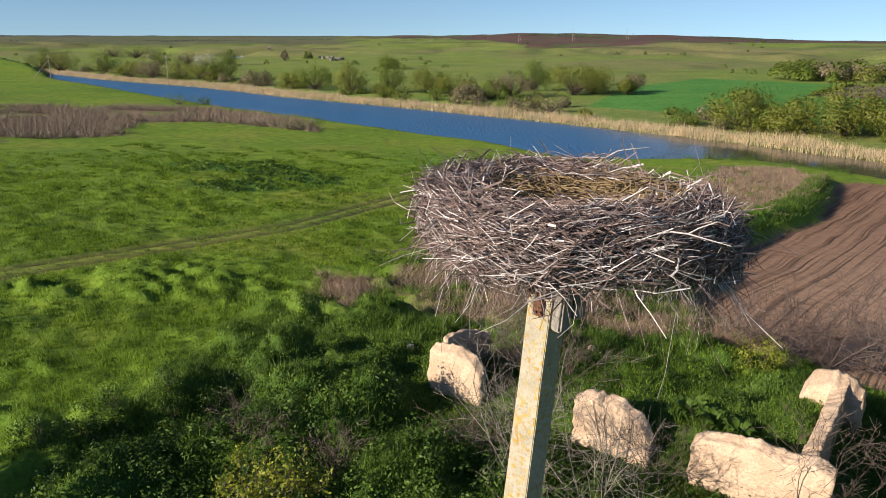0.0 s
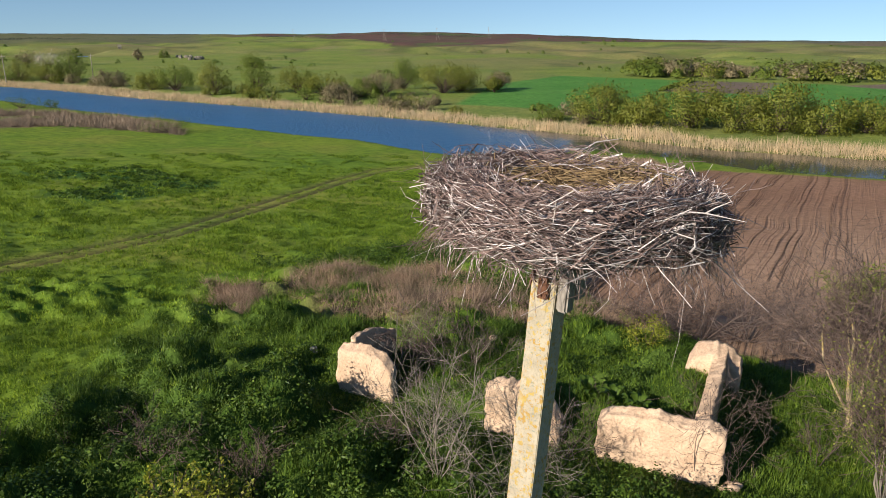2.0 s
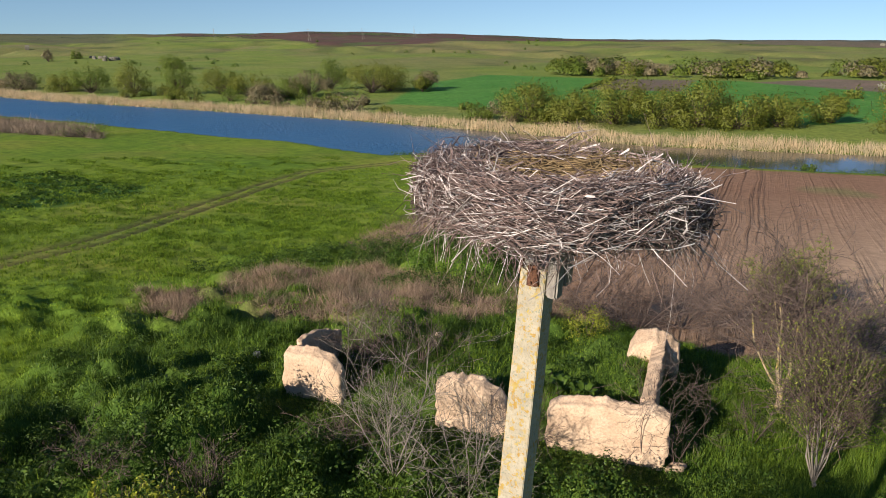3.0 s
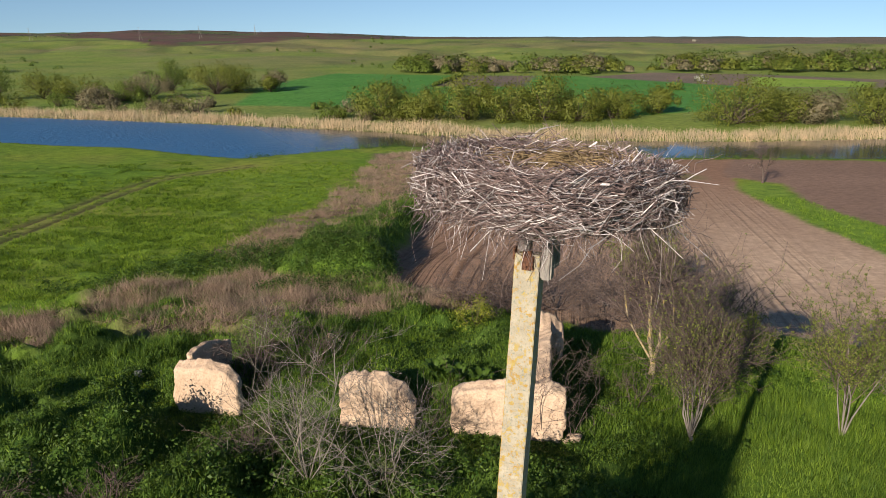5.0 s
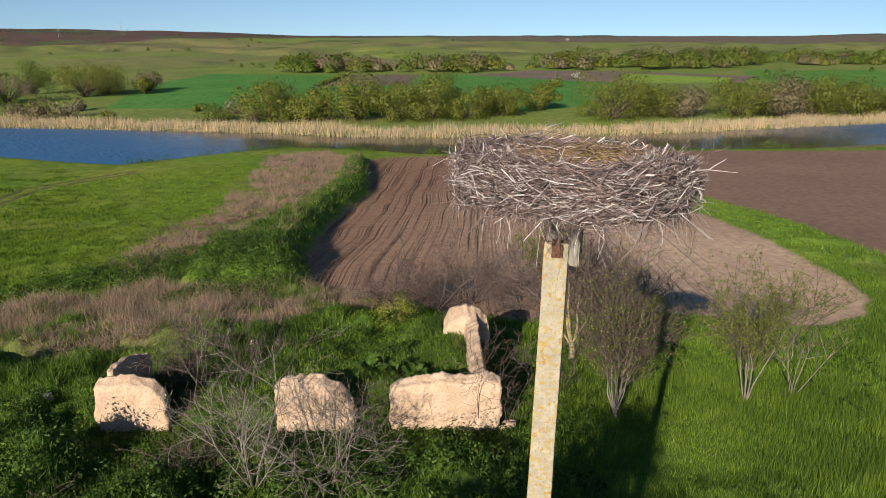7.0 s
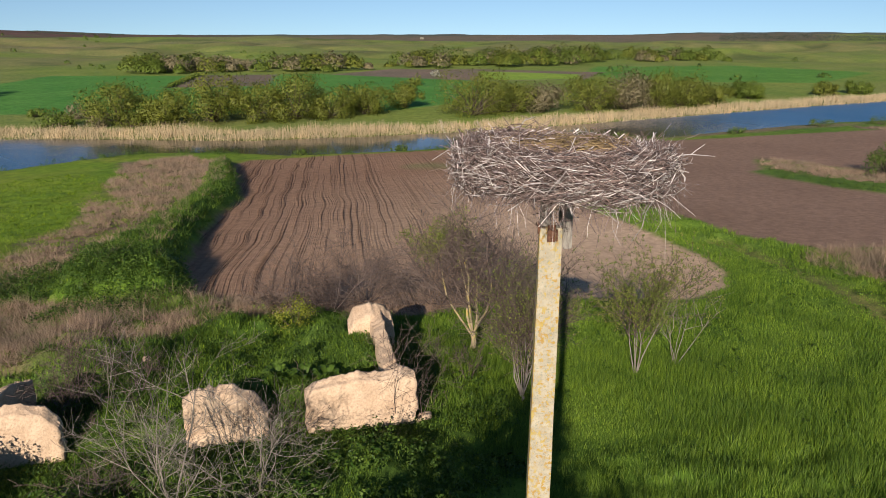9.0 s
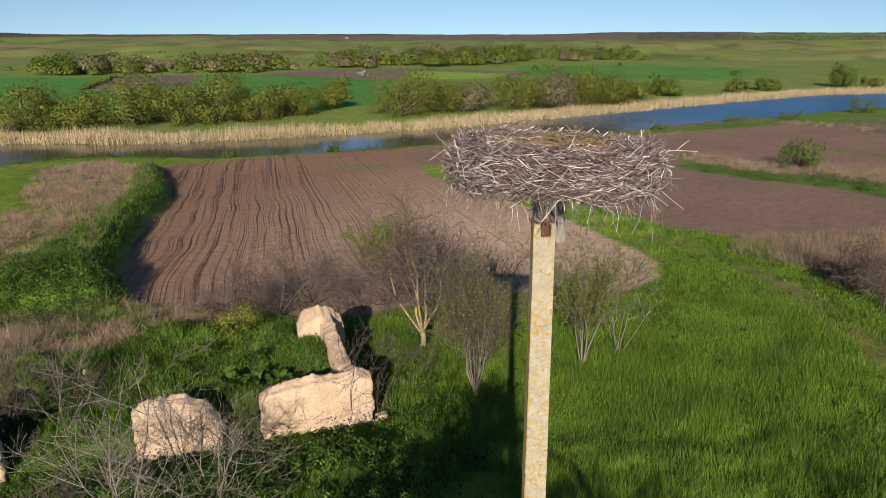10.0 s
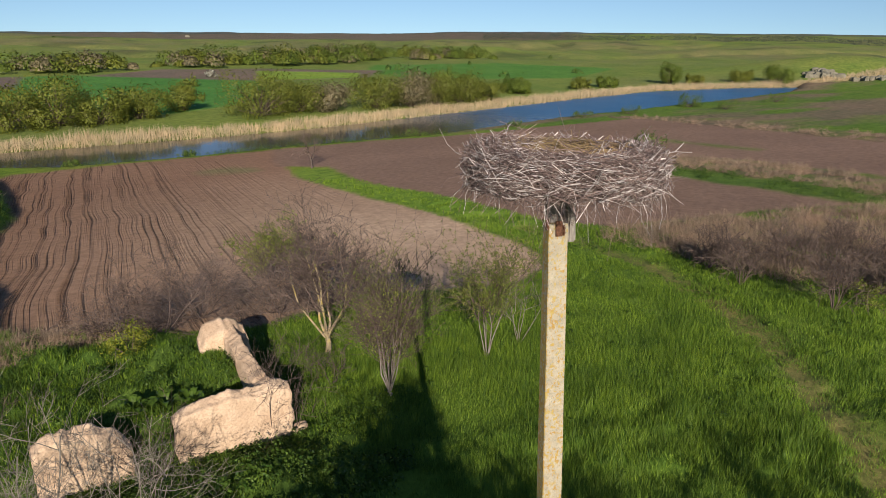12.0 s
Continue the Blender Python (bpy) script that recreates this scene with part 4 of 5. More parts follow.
# ---------------------------------------------------------------- bare shrubs and trees
def grow(rng, start, way, ln, rad, level, most, out, rise, kids, wild, low=0.3):
    k = 5 if level < 2 else 3
    pts, d = [start], way.copy()
    for i in range(k - 1):
        d = d + rng.normal(0, wild * (1 + 0.3 * level), 3) + np.array((0, 0, rise))
        d /= np.linalg.norm(d)
        pts.append(pts[-1] + d * ln / (k - 1))
    end = 0.5 if level < most else 0.35
    out.setdefault((level, k), []).append((pts, np.maximum(np.linspace(rad, rad * end, k), 0.0042)))
    if level >= most:
        return
    for c in range(kids[min(level, len(kids) - 1)]):
        t = rng.uniform(low if level == 0 else 0.3, 1.0) * (k - 1)
        i = min(int(t), k - 2)
        at = pts[i] + (pts[i + 1] - pts[i]) * (t - i)
        a = rng.normal(0, 1, 3)
        a -= d * a.dot(d)
        a /= np.linalg.norm(a)
        ang = radians(rng.uniform(25, 65))
        grow(rng, at, d * math.cos(ang) + a * math.sin(ang), ln * rng.uniform(0.42, 0.72), rad * rng.uniform(0.35, 0.55), level + 1, most, out, rise, kids, wild)


def bare_plant(name, x, y, tall, stems, lean, seed, label, category, mat=BARE, trunk_mat=None, rad=0.03, most=3, kids=(5, 4, 3), rise=0.08, wild=0.13,
               leaf=None, leaf_count=0, leaf_size=0.05, group="", trunk_height=0.0, low=0.3, leaf_low=0.0, fine=0.0042):
    rng = np.random.default_rng(seed)
    th = thing(name, drop(x, y, 0.08), label, category, group)
    out = {}
    base = np.zeros(3)
    if trunk_height:
        pts = [np.array((0.012 * k * rng.normal(), 0.012 * k * rng.normal(), trunk_height * k / 4)) for k in range(5)]
        v, f = tubes([pts], [np.linspace(rad * 2.4, rad * 1.7, 5)], 8)
        put("trunk", v, f, trunk_mat or mat, th)
        base = pts[-1] * 0.95
    for s in range(stems):
        az = 2 * math.pi * s / stems + rng.uniform(-0.5, 0.5)
        le = lean * rng.uniform(0.5, 1.3)
        d = np.array((math.cos(az) * math.sin(le), math.sin(az) * math.sin(le), math.cos(le)))
        b = base + np.array((math.cos(az), math.sin(az), 0)) * rad * 1.5 * rng.uniform(0.2, 1)
        grow(rng, b, d, (tall - trunk_height) * rng.uniform(0.55, 0.85), rad * rng.uniform(0.6, 1.1), 0, most, out, rise, kids, wild, low)
    vs, fs, at = [], [], 0
    for (level, k), items in out.items():
        if level == 0:
            for pts, radii in items:
                v, f = tubes([pts], [radii], 6)
                put("limb", v, f, trunk_mat or mat, th, smooth=True)
            continue
        v, f = tubes([i[0] for i in items], [np.maximum(i[1], fine) for i in items], 4 if level < 2 else 3)
        vs.append(v)
        fs.append(f + at)
        at += len(v)
    crown = put("crown", np.vstack(vs), np.vstack(fs), mat, th, "tangle of fine bare twigs")
    if leaf and leaf_count:
        tips = np.array([q for (level, k), items in out.items() if level >= most - 1 for it in items for q in it[0][1:]])
        tips = tips[tips[:, 2] > leaf_low]
        pos = tips[rng.integers(0, len(tips), leaf_count)] + rng.normal(0, leaf_size, (leaf_count, 3))
        v, f = leaves(rng, pos, np.full(leaf_count, leaf_size))
        put("foliage", v, f, leaf, crown, "thin young leaves")
    return th


SHRUB = "leafless shrub with thin tangled grey twigs in the weeds"
bare_plant("bare_tree", 14.75, 16.95, 5.0, 7, 0.45, 21, "small bare tree with pale yellow-barked forked trunk", "tree", BARE, BARE_YELLOW, 0.055, 4, (7, 5, 4, 2), 0.1, 0.15, trunk_height=0.9, fine=0.0065)
bare_plant("budding_tree", 12.7, 13.1, 4.1, 13, 0.26, 22, "upright bushy grey tree with budding twigs", "tree", BARE, BARE_PALE, 0.03, 3, (9, 5, 3), 0.14, 0.13, LEAF, 6500, 0.032, trunk_height=0.3, fine=0.005)
bare_plant("budding_tree", 17.3, 11.3, 4.0, 5, 0.32, 23, "several-stemmed young tree with pale grey trunks and leafy top", "tree", BARE, BARE_PALE, 0.036, 3, (7, 5, 4), 0.14, 0.1, LEAF, 12000, 0.032, low=0.5, leaf_low=2.2, fine=0.005)
bare_plant("sapling", 19.1, 10.6, 3.0, 5, 0.34, 24, "thin bare sapling with pale stems in grass", "tree", BARE_PALE, BARE_PALE, 0.022, 3, (4, 2, 2), 0.16, 0.13, LEAF, 300, 0.04, low=0.5)
bare_plant("yellow_shrub", -4.5, 13.9, 1.9, 9, 0.6, 25, "upright shrub with bright yellow-green young leaves", "shrub", BARE, None, 0.014, 3, (4, 4, 3), 0.1, 0.12, LEAF_YELLOW, 2400, 0.06)
bare_plant("tall_bare_shrub", 1.5, 15.4, 3.9, 6, 0.5, 26, "tall leafless shrub with long pale grey branches", "shrub", BARE_PALE, BARE_PALE, 0.026, 3, (6, 4, 3), 0.05, 0.12, low=0.25)
bare_plant("tall_bare_shrub", 3.3, 14.6, 3.2, 8, 0.72, 27, "spreading leafless shrub with pale grey branches", "shrub", BARE_PALE, BARE_PALE, 0.02, 3, (5, 4, 3), 0.04, 0.14, low=0.25)
for k, (x, y, tall, stems, lean) in enumerate(((3.6, 21.8, 2.0, 12, 0.9), (0.9, 21.6, 1.6, 9, 0.8), (2.0, 22.6, 2.4, 16, 0.6), (8.4, 14.6, 2.6, 4, 0.25), (9.2, 14.4, 2.3, 3, 0.3),
                                               (5.2, 16.2, 1.9, 7, 0.8), (-3.4, 16.0, 1.6, 9, 0.8), (12.4, 15.2, 1.6, 5, 0.7), (-6.0, 17.0, 1.5, 8, 0.9), (0.4, 17.2, 1.6, 8, 0.9))):
    bare_plant("bare_shrub", x, y, tall, stems, lean, 40 + k, SHRUB, "shrub", BARE, None, 0.014, 3, (4, 3, 3), 0.04, 0.15, group="bare shrubs round the ruin")
for k, (x, y, tall) in enumerate(((14.2, 25.0, 3.2), (16.6, 25.2, 3.0), (12.6, 26.0, 2.2), (18.6, 22.2, 2.6), (20.5, 20.6, 2.2))):
    bare_plant("bare_shrub", x, y, tall * 1.1, 12, 1.05, 60 + k, "leafless spreading thicket shrub at the field's edge", "shrub", BARE, None, 0.026, 3, (6, 4, 3), 0.01, 0.2, group="thicket at the field's edge", fine=0.0065)
bare_plant("budding_tree", 22.2, 25.6, 3.0, 9, 0.35, 71, "small leafy tree at the ploughed field's edge", "tree", BARE, None, 0.03, 3, (5, 4, 3), 0.06, 0.12, LEAF, 6500, 0.06)
bare_plant("bare_tree", 63.2, 51.7, 4.4, 3, 0.35, 72, "lone bare tree on the grass strip between fields", "tree", BARE, BARE, 0.06, 3, (6, 4, 3), 0.05, 0.2, trunk_height=1.0, fine=0.014)
for k, (x, y, tall) in enumerate(((28.1, -1.3, 2.6), (30.6, 2.7, 2.7), (31.5, -3.5, 2.9), (34.5, -5, 2.8), (30.0, -5.5, 2.6), (33.5, 0.6, 2.6), (36.2, -2, 2.6), (33.0, 4.4, 2.2))):
    bare_plant("bare_tree", x, y, tall, 9, 0.4, 80 + k, "thin grey bare tree among dry weeds", "tree", BARE, BARE, 0.028, 3, (6, 4, 3), 0.06, 0.18, group="bare trees by the weeds", fine=0.0075)


# ---------------------------------------------------------------- leafy bushes and trees
def leafy(name, x, y, wide, tall, seed, label, mat=LEAF, count=900, size=0.32, group="", deep=None, category="bush", airy=False):
    """A bush or tree: short forked trunk, and a crown of leaf sprays round several lobes."""
    rng = np.random.default_rng(seed)
    th = thing(name, drop(x, y, 0.1), label, category, group)
    deep = deep or wide
    lobes = max(9, int(12 + wide * 3.0))
    cen = np.c_[rng.uniform(-0.42, 0.42, lobes) * wide, rng.uniform(-0.42, 0.42, lobes) * deep, rng.uniform(0.3 if airy else 0.12, 0.88, lobes) * tall]
    cen[:, 2] *= 1 - 0.45 * (np.abs(cen[:, 0]) / (0.5 * wide)) ** 2
    rad = rng.uniform(0.1, 0.24 if airy else 0.29, lobes) * min(wide, tall * 1.3)
    which = rng.integers(0, lobes, count)
    d = rng.normal(0, 1, (count, 3))
    d /= np.linalg.norm(d, axis=1, keepdims=True)
    reach = rng.uniform(0.4, 1.1, count) + np.abs(rng.normal(0, 0.2, count))
    pos = cen[which] + d * (rad[which] * reach)[:, None] * np.array((1, 1, 1.05))
    pos[:, 2] = np.abs(pos[:, 2])
    v, f = leaves(rng, pos, np.full(count, size), out=d)
    face = d + 0.5 * (pos - np.array((0, 0, 0.35 * tall))) / (0.5 * np.array((wide, deep, tall))) + rng.normal(0, 0.12, (count, 3))
    soften(put("crown", v, f, mat, th), np.repeat(face, 4, 0))
    stems = []
    for c, r in zip(cen, rad):
        mid = c * np.array((0.4, 0.4, 0.5))
        stems.append([(0.1 * rng.normal(), 0.1 * rng.normal(), 0), tuple(mid), tuple(c)])
    v, f = tubes(stems, np.repeat([[0.012 * tall, 0.008 * tall, 0.003 * tall]], lobes, 0), 5)
    put("trunk", v, f, BARE, th)
    return th


def along_line(rng, line, count, spread0, spread1):
    seg = np.array([math.dist(a, b) for a, b in zip(line[:-1], line[1:])])
    k = rng.choice(len(seg), count, p=seg / seg.sum())
    a, b = np.array(line)[k], np.array(line)[k + 1]
    t = rng.uniform(0, 1, count)[:, None]
    d = (b - a) / np.linalg.norm(b - a, axis=1, keepdims=True)
    off = rng.uniform(spread0, spread1, count)[:, None]
    q = a + (b - a) * t + np.c_[-d[:, 1], d[:, 0]] * off
    return q[:, 0], q[:, 1]


FAR_BUSHES = [  # x, y, width, height, leaf
    (52, 133, 9, 5.5, 0), (58, 128, 7, 4.5, 0), (66, 124, 11, 6.5, 0), (72, 120, 9, 5.5, 0), (79, 116, 11, 6.5, 0), (84, 112, 7, 5, 0), (93, 112, 7, 5, 0),
    (107, 114, 5, 4, 0), (108, 95, 10, 7, 0), (118, 93, 8, 5, 0), (124, 90, 8, 4.5, 2), (133, 83, 10, 6, 0), (140, 78, 9, 6, 2), (147, 75, 10, 6.5, 0), (154, 72, 9, 5.5, 0),
    (163, 69, 8, 4, 0), (186, 68, 6, 3, 1), (193, 73, 6, 3, 1), (211, 56, 5, 2.6, 0), (223, 51, 5, 2.6, 1), (247, 35, 5, 5.5, 1), (268, 14, 6, 3.2, 0), (272, 2, 7, 4.5, 1), (255, 28, 5, 2.2, 0),
    (32, 205, 12, 8, 0), (22, 221, 8, 8, 1), (38, 210, 10, 7.5, 0), (47, 205, 4, 4, 0), (50, 213, 6, 5, 2), (8, 196, 8, 5, 1), (14, 199, 9, 6, 2), (-10, 213, 9, 7, 0), (-21, 214, 8, 8, 1),
    (-33, 215, 8, 8, 0), (-46, 226, 9, 7, 1), (-54, 232, 8, 5, 0), (-92, 279, 10, 9, 1), (-98, 275, 9, 6, 0), (-110, 281, 10, 7, 0), (-123, 286, 9, 7, 2), (-135, 292, 9, 6, 0),
    (-165, 332, 12, 9, 1), (-190, 340, 12, 9, 0), (-206, 352, 12, 10, 1), (-36, 358, 9, 6, 1), (2, 190, 7, 4, 2), (-2, 202, 9, 6, 0), (-70, 245, 9, 5, 2)]
for k, (x, y, w, t, leaf) in enumerate(FAR_BUSHES):
    leafy("riverside_bush" if t < 7 else "riverside_tree", x, y, w * (1.3 if y > 180 else 1.3), t * (1.1 if y > 180 else 1.35), 200 + k, ("yellow-green leafy bush on the reedy river bank", "dark green leafy tree beyond the river", "grey-green budding bush beyond the river")[leaf],
          (FAR_LEAF, FAR_GREEN, FAR_GREY)[leaf], int((1700 + 280 * w) if y > 180 else (2900 + 560 * w)), 0.185 if y < 180 else 0.19, "bushes along the far bank", category="bush" if t < 7 else "tree", airy=y > 180 and k % 3 != 2)
g = np.random.default_rng(199)
sx, sy = along_line(g, [(-190, 338), (-142, 287), (-92, 250), (-53, 211), (-17, 181), (10, 157), (31, 137), (46, 121)], 60, 6, 24)
for k, (x, y) in enumerate(zip(sx, sy)):
    w = g.uniform(3.0, 6.5)
    leafy("bank_shrub", float(x), float(y), w, w * g.uniform(0.45, 0.8), 800 + k, ("low yellow-green shrub behind the reeds", "low dark green shrub behind the reeds", "low brownish budding shrub behind the reeds")[k % 3],
          (FAR_LEAF, FAR_GREEN, FAR_GREY)[k % 3], 600, 0.21, "shrubs behind the far reeds")
leafy("bush", 80.7, 15.6, 4.8, 3.2, 301, "round green bush in the weeds between fields", LEAF_GREEN, 2200, 0.12)
leafy("bush", 172, 20.4, 6, 3.4, 302, "round green bush near the water", LEAF_GREEN, 2200, 0.11)
leafy("bush", 31.0, -5.0, 2.6, 2.4, 311, "green leafy bush at the edge of the thicket", LEAF_GREEN, 1500, 0.07)
leafy("bush", 29.5, -2.6, 1.6, 1.3, 312, "low green bush under bare trees", LEAF, 700, 0.06)
leafy("bush", 21.8, 18.6, 1.5, 1.3, 313, "small yellow-green bush at the field's edge", LEAF_YELLOW, 900, 0.05)
leafy("blossom_bush", 188, 180, 3.6, 2.6, 303, "white blossoming bush by the fallow field", BLOSSOM, 500, 0.35)
leafy("blossom_bush", 154, 157, 5, 3.2, 304, "pale blossoming bush at the green field's end", LEAF, 400, 0.35)
leafy("yellow_bush", 11.0, 23.4, 1.8, 1.7, 305, "low bright yellow-green bush by the ruin", LEAF_YELLOW, 1700, 0.045)
for k, (x, y, w, t) in enumerate(((-71, 178, 8, 3), (-66, 182, 4, 2), (-28, 126, 9, 3.2), (56, 84, 2.4, 1.0), (70, 78, 3, 1.2), (102, 57, 4, 1.4), (150, 30, 5, 2.0), (140, 38, 4, 1.6), (165, 12, 6, 2.6), (190, 2, 6, 2.4), (120, 46, 3, 1.3))):
    leafy("bank_bush", x, y, w, t, 320 + k, "low green bush at the near shore", LEAF_GREEN, 1300, 0.085, "bushes on the near shore")


# ---------------------------------------------------------------- reeds, weeds and grass
def stuff(name, v, f, mat, label, category):
    return tagged(put(name, v, f, mat, None, label), category=category, kind="stuff")


rng = np.random.default_rng(9)
x, y = along_line(rng, FAR_SHORE + [(300, -45), (340, -110)], 30000, -0.4, 6.0)
pos = np.c_[x, y, np.maximum(height(x, y), -6.1)]
clump = 0.3 + 1.0 * fbm(x, y, 6, 3, 51)
v, f = blades(rng, pos, 1.75 * clump, np.full(len(pos), 0.034), 3, 0.3, 0.4)
stuff("reeds", v, f, REED, "pale dry reeds standing along the river bank", "reeds")

def twigs(rng, pos, reach, per, wide):
    """Low domes of fine dry twigs that spread from one root."""
    m = len(pos) * per
    d = rng.normal(0, 1, (m, 3))
    d[:, 2] = np.abs(d[:, 2]) + 0.35
    d /= np.linalg.norm(d, axis=1, keepdims=True)
    ln = (np.repeat(reach, per) * rng.uniform(0.5, 1.15, m))[:, None]
    root = np.repeat(pos, per, axis=0) + np.c_[rng.normal(0, 0.3, (m, 2)) * ln, np.zeros(m)]
    side = np.cross(d, rng.normal(0, 1, (m, 3)))
    side /= np.linalg.norm(side, axis=1, keepdims=True)
    side *= (np.repeat(wide, per) * rng.uniform(0.6, 1.3, m))[:, None]
    return np.stack([root - side, root + side, root + d * ln], 1).reshape(-1, 3), np.arange(m * 3).reshape(-1, 3)


weed_places = []
for poly, cnt, gate in ((WEEDS_NEAR, 4200, 0.36), (WEEDS_PATCH, 500, 0.3), (WEEDS_BANK, 6000, 0.34), (GREEN_BANK, 1300, 0.4), (WEEDS_EAST, 6500, 0.3), (WEEDS_HEDGE, 2200, 0.36), (WEEDS_SHORE, 900, 0.38)):
    q = scatter(rng, cnt * 2, poly, lambda a, b: rng.uniform(0, 1, len(a)) < region(a, b, poly, 2.5, 2.2, 4.0) * np.clip((fbm(a, b, 2.4, 3, 61) - gate) * 7, 0.02, 1))
    weed_places.append(q)
pos = np.vstack(weed_places)
away = np.hypot(pos[:, 0], pos[:, 1])
v, f = twigs(rng, pos, rng.uniform(0.35, 0.95, len(pos)) * np.where((pos[:, 0] > 30) & (pos[:, 1] < 14), 1.25, 1.0), 18, 0.006 + 0.00015 * away)
stuff("dry_weeds", v, f, DRY, "brown dry twiggy weeds from last year", "weeds")
pos = scatter(rng, 17000, WEEDS_FAR, lambda a, b: rng.uniform(0, 1, len(a)) < region(a, b, WEEDS_FAR, 3.0, 6.0, 9.0) * np.clip((fbm(a, 1.6 * b, 16, 3, 66) - 0.36) * 9, 0, 1))
v, f = twigs(rng, pos, rng.uniform(0.9, 2.0, len(pos)), 10, np.full(len(pos), 0.04))
stuff("dry_reed_bed", v, f, REEDBED, "grey-brown dry reed bed in the pasture by the river", "reeds")
# green growth between the dry stalks
pos = np.vstack([scatter(rng, 5000, WEEDS_NEAR, lambda a, b: fbm(a, b, 2.6, 3, 61) < 0.47), scatter(rng, 4000, WEEDS_EAST, lambda a, b: fbm(a, b, 2.6, 3, 61) < 0.46)])
v, f = blades(rng, pos, rng.uniform(0.2, 0.5, len(pos)), np.full(len(pos), 0.014), 12, 0.6, 0.18)
stuff("green_weeds", v, f, LUSH, "green shoots between dry weed stalks", "weeds")

# lush green growth round the ruin, on the bank and along field edges
pos = scatter(rng, 14000, RUIN_GROUND)
tall = 0.1 + 0.8 * np.clip(fbm(pos[:, 0], pos[:, 1], 2.2, 3, 71) - 0.3, 0, 1) * before_wall(pos[:, 0], pos[:, 1])
tall = tall * np.clip((pos[:, 1] - 11) / 6, 0.35, 1)
v, f = blades(rng, pos, tall, np.full(len(pos), 0.014), 12, 0.7, 0.13)
stuff("lush_weeds", v, f, LUSH, "lush green nettles and weeds round the ruin", "weeds")
pos = scatter(rng, 16000, GREEN_BANK)
v, f = blades(rng, pos, rng.uniform(0.2, 0.5, len(pos)), np.full(len(pos), 0.03), 7, 0.7, 0.2)
stuff("bank_weeds", v, f, LUSH, "tall green weeds on the field bank", "weeds")

# pasture grass, thinner with distance
def keep_grass(a, b):
    d = np.hypot(a, b - 4)
    bare = (np.abs(line_dist(a, b, TRACK) - 0.8) < 0.5) | ((np.abs(line_dist(a, b, TRACK_EAST) - 0.8) < 0.3) & (rng.uniform(0, 1, len(a)) < 0.5)) | inside(a, b, PLOUGH) | inside(a, b, PLOUGH_FAR) | inside(a, b, RIVER)
    return ~bare & (rng.uniform(0, 1, len(a)) < np.clip((24 / np.maximum(d, 6)) ** 2, 0, 1)) & (np.degrees(np.arctan2(a, b - 4)) > -48) & (d > 5)


pos = scatter(rng, 290000, [(-62, 8), (-62, 80), (25, 90), (60, 40), (62, -14), (0, -8)], keep_grass)
d = np.hypot(pos[:, 0], pos[:, 1] - 4)
MEADOW = [(5, -7), (7, 4), (9.5, 12.5), (12, 17.5), (15.5, 21), (22, 19.5), (24, 16), (26, 13.2), (30, 12.4), (33, 13.6), (37, 16.5), (41, 12), (37, 8), (33, 4), (29, 0), (27, -4), (24, -8), (12, -8)]
pos = pos[~inside(pos[:, 0], pos[:, 1], MEADOW)]
d = np.hypot(pos[:, 0], pos[:, 1] - 4)
deep = pos[:, 0] - 0.35 * (pos[:, 1] - 10) + rng.normal(0, 2.0, len(pos)) > 6
for mask, nm, mat, label in ((~deep, "grass", TURF, "short green spring pasture grass"), (deep, "tall_grass", TURF_DEEP, "deep green uncut grass beside the ruin")):
    q, e = pos[mask], d[mask]
    tall = (0.07 + 0.12 * fbm(q[:, 0], q[:, 1], 5, 2, 81)) * (1 + e / 110)
    if mat is TURF_DEEP:
        tall = tall * (0.6 + 3.2 * np.clip(fbm(q[:, 0], q[:, 1], 0.9, 3, 85) - 0.35, 0, 1))
    per = 9 if mat is TURF_DEEP else 7
    v, f = blades(rng, q, tall, 0.0075 + 0.00036 * e, per, 0.5, 0.1)
    soften(stuff(nm, v, f, mat, label, "grass"), turf_normals(v, q, per, 0.7 if mat is TURF_DEEP else 2.2))

worn = lambda a, b: rng.uniform(0, 1, len(a)) > 0.8 * np.exp(-(line_dist(a, b, TRACK_EAST) / 0.7) ** 2) * np.clip(fbm(a, b, 2.2, 3, 87) * 2.4 - 0.4, 0.1, 1) + 0.5 * np.exp(-((line_dist(a, b, TRACK_EAST) - 1.9) / 0.3) ** 2) * (fbm(a, b, 5, 2, 88) > 0.48)
pos = scatter(rng, 64000, MEADOW, worn)
d = np.hypot(pos[:, 0], pos[:, 1] - 4)
pos = pos[rng.uniform(0, 1, len(d)) < np.clip(20 / d, 0, 1) ** 1.3]
d = np.hypot(pos[:, 0], pos[:, 1] - 4)
rut = np.exp(-(line_dist(pos[:, 0], pos[:, 1], TRACK_EAST) / 0.9) ** 2)
tall = (0.15 + 0.5 * np.clip(fbm(pos[:, 0], pos[:, 1], 1.7, 3, 85) - 0.4, 0, 1) + 0.7 * np.clip(fbm(pos[:, 0], pos[:, 1], 4, 2, 86) - 0.55, 0, 1)) * (1 - 0.6 * rut)
v, f = blades(rng, pos, tall, 0.0055 + 0.0003 * d, 9, 0.42, 0.1)
weedy = scatter(rng, 900, MEADOW, lambda a, b: (fbm(a, b, 3.2, 3, 92) > 0.53) & (a > 11))
soften(stuff("meadow_grass", v, f, TURF_DEEP, "thick uncut green meadow grass beside the ruin", "grass"), turf_normals(v, pos, 9, 0.7))

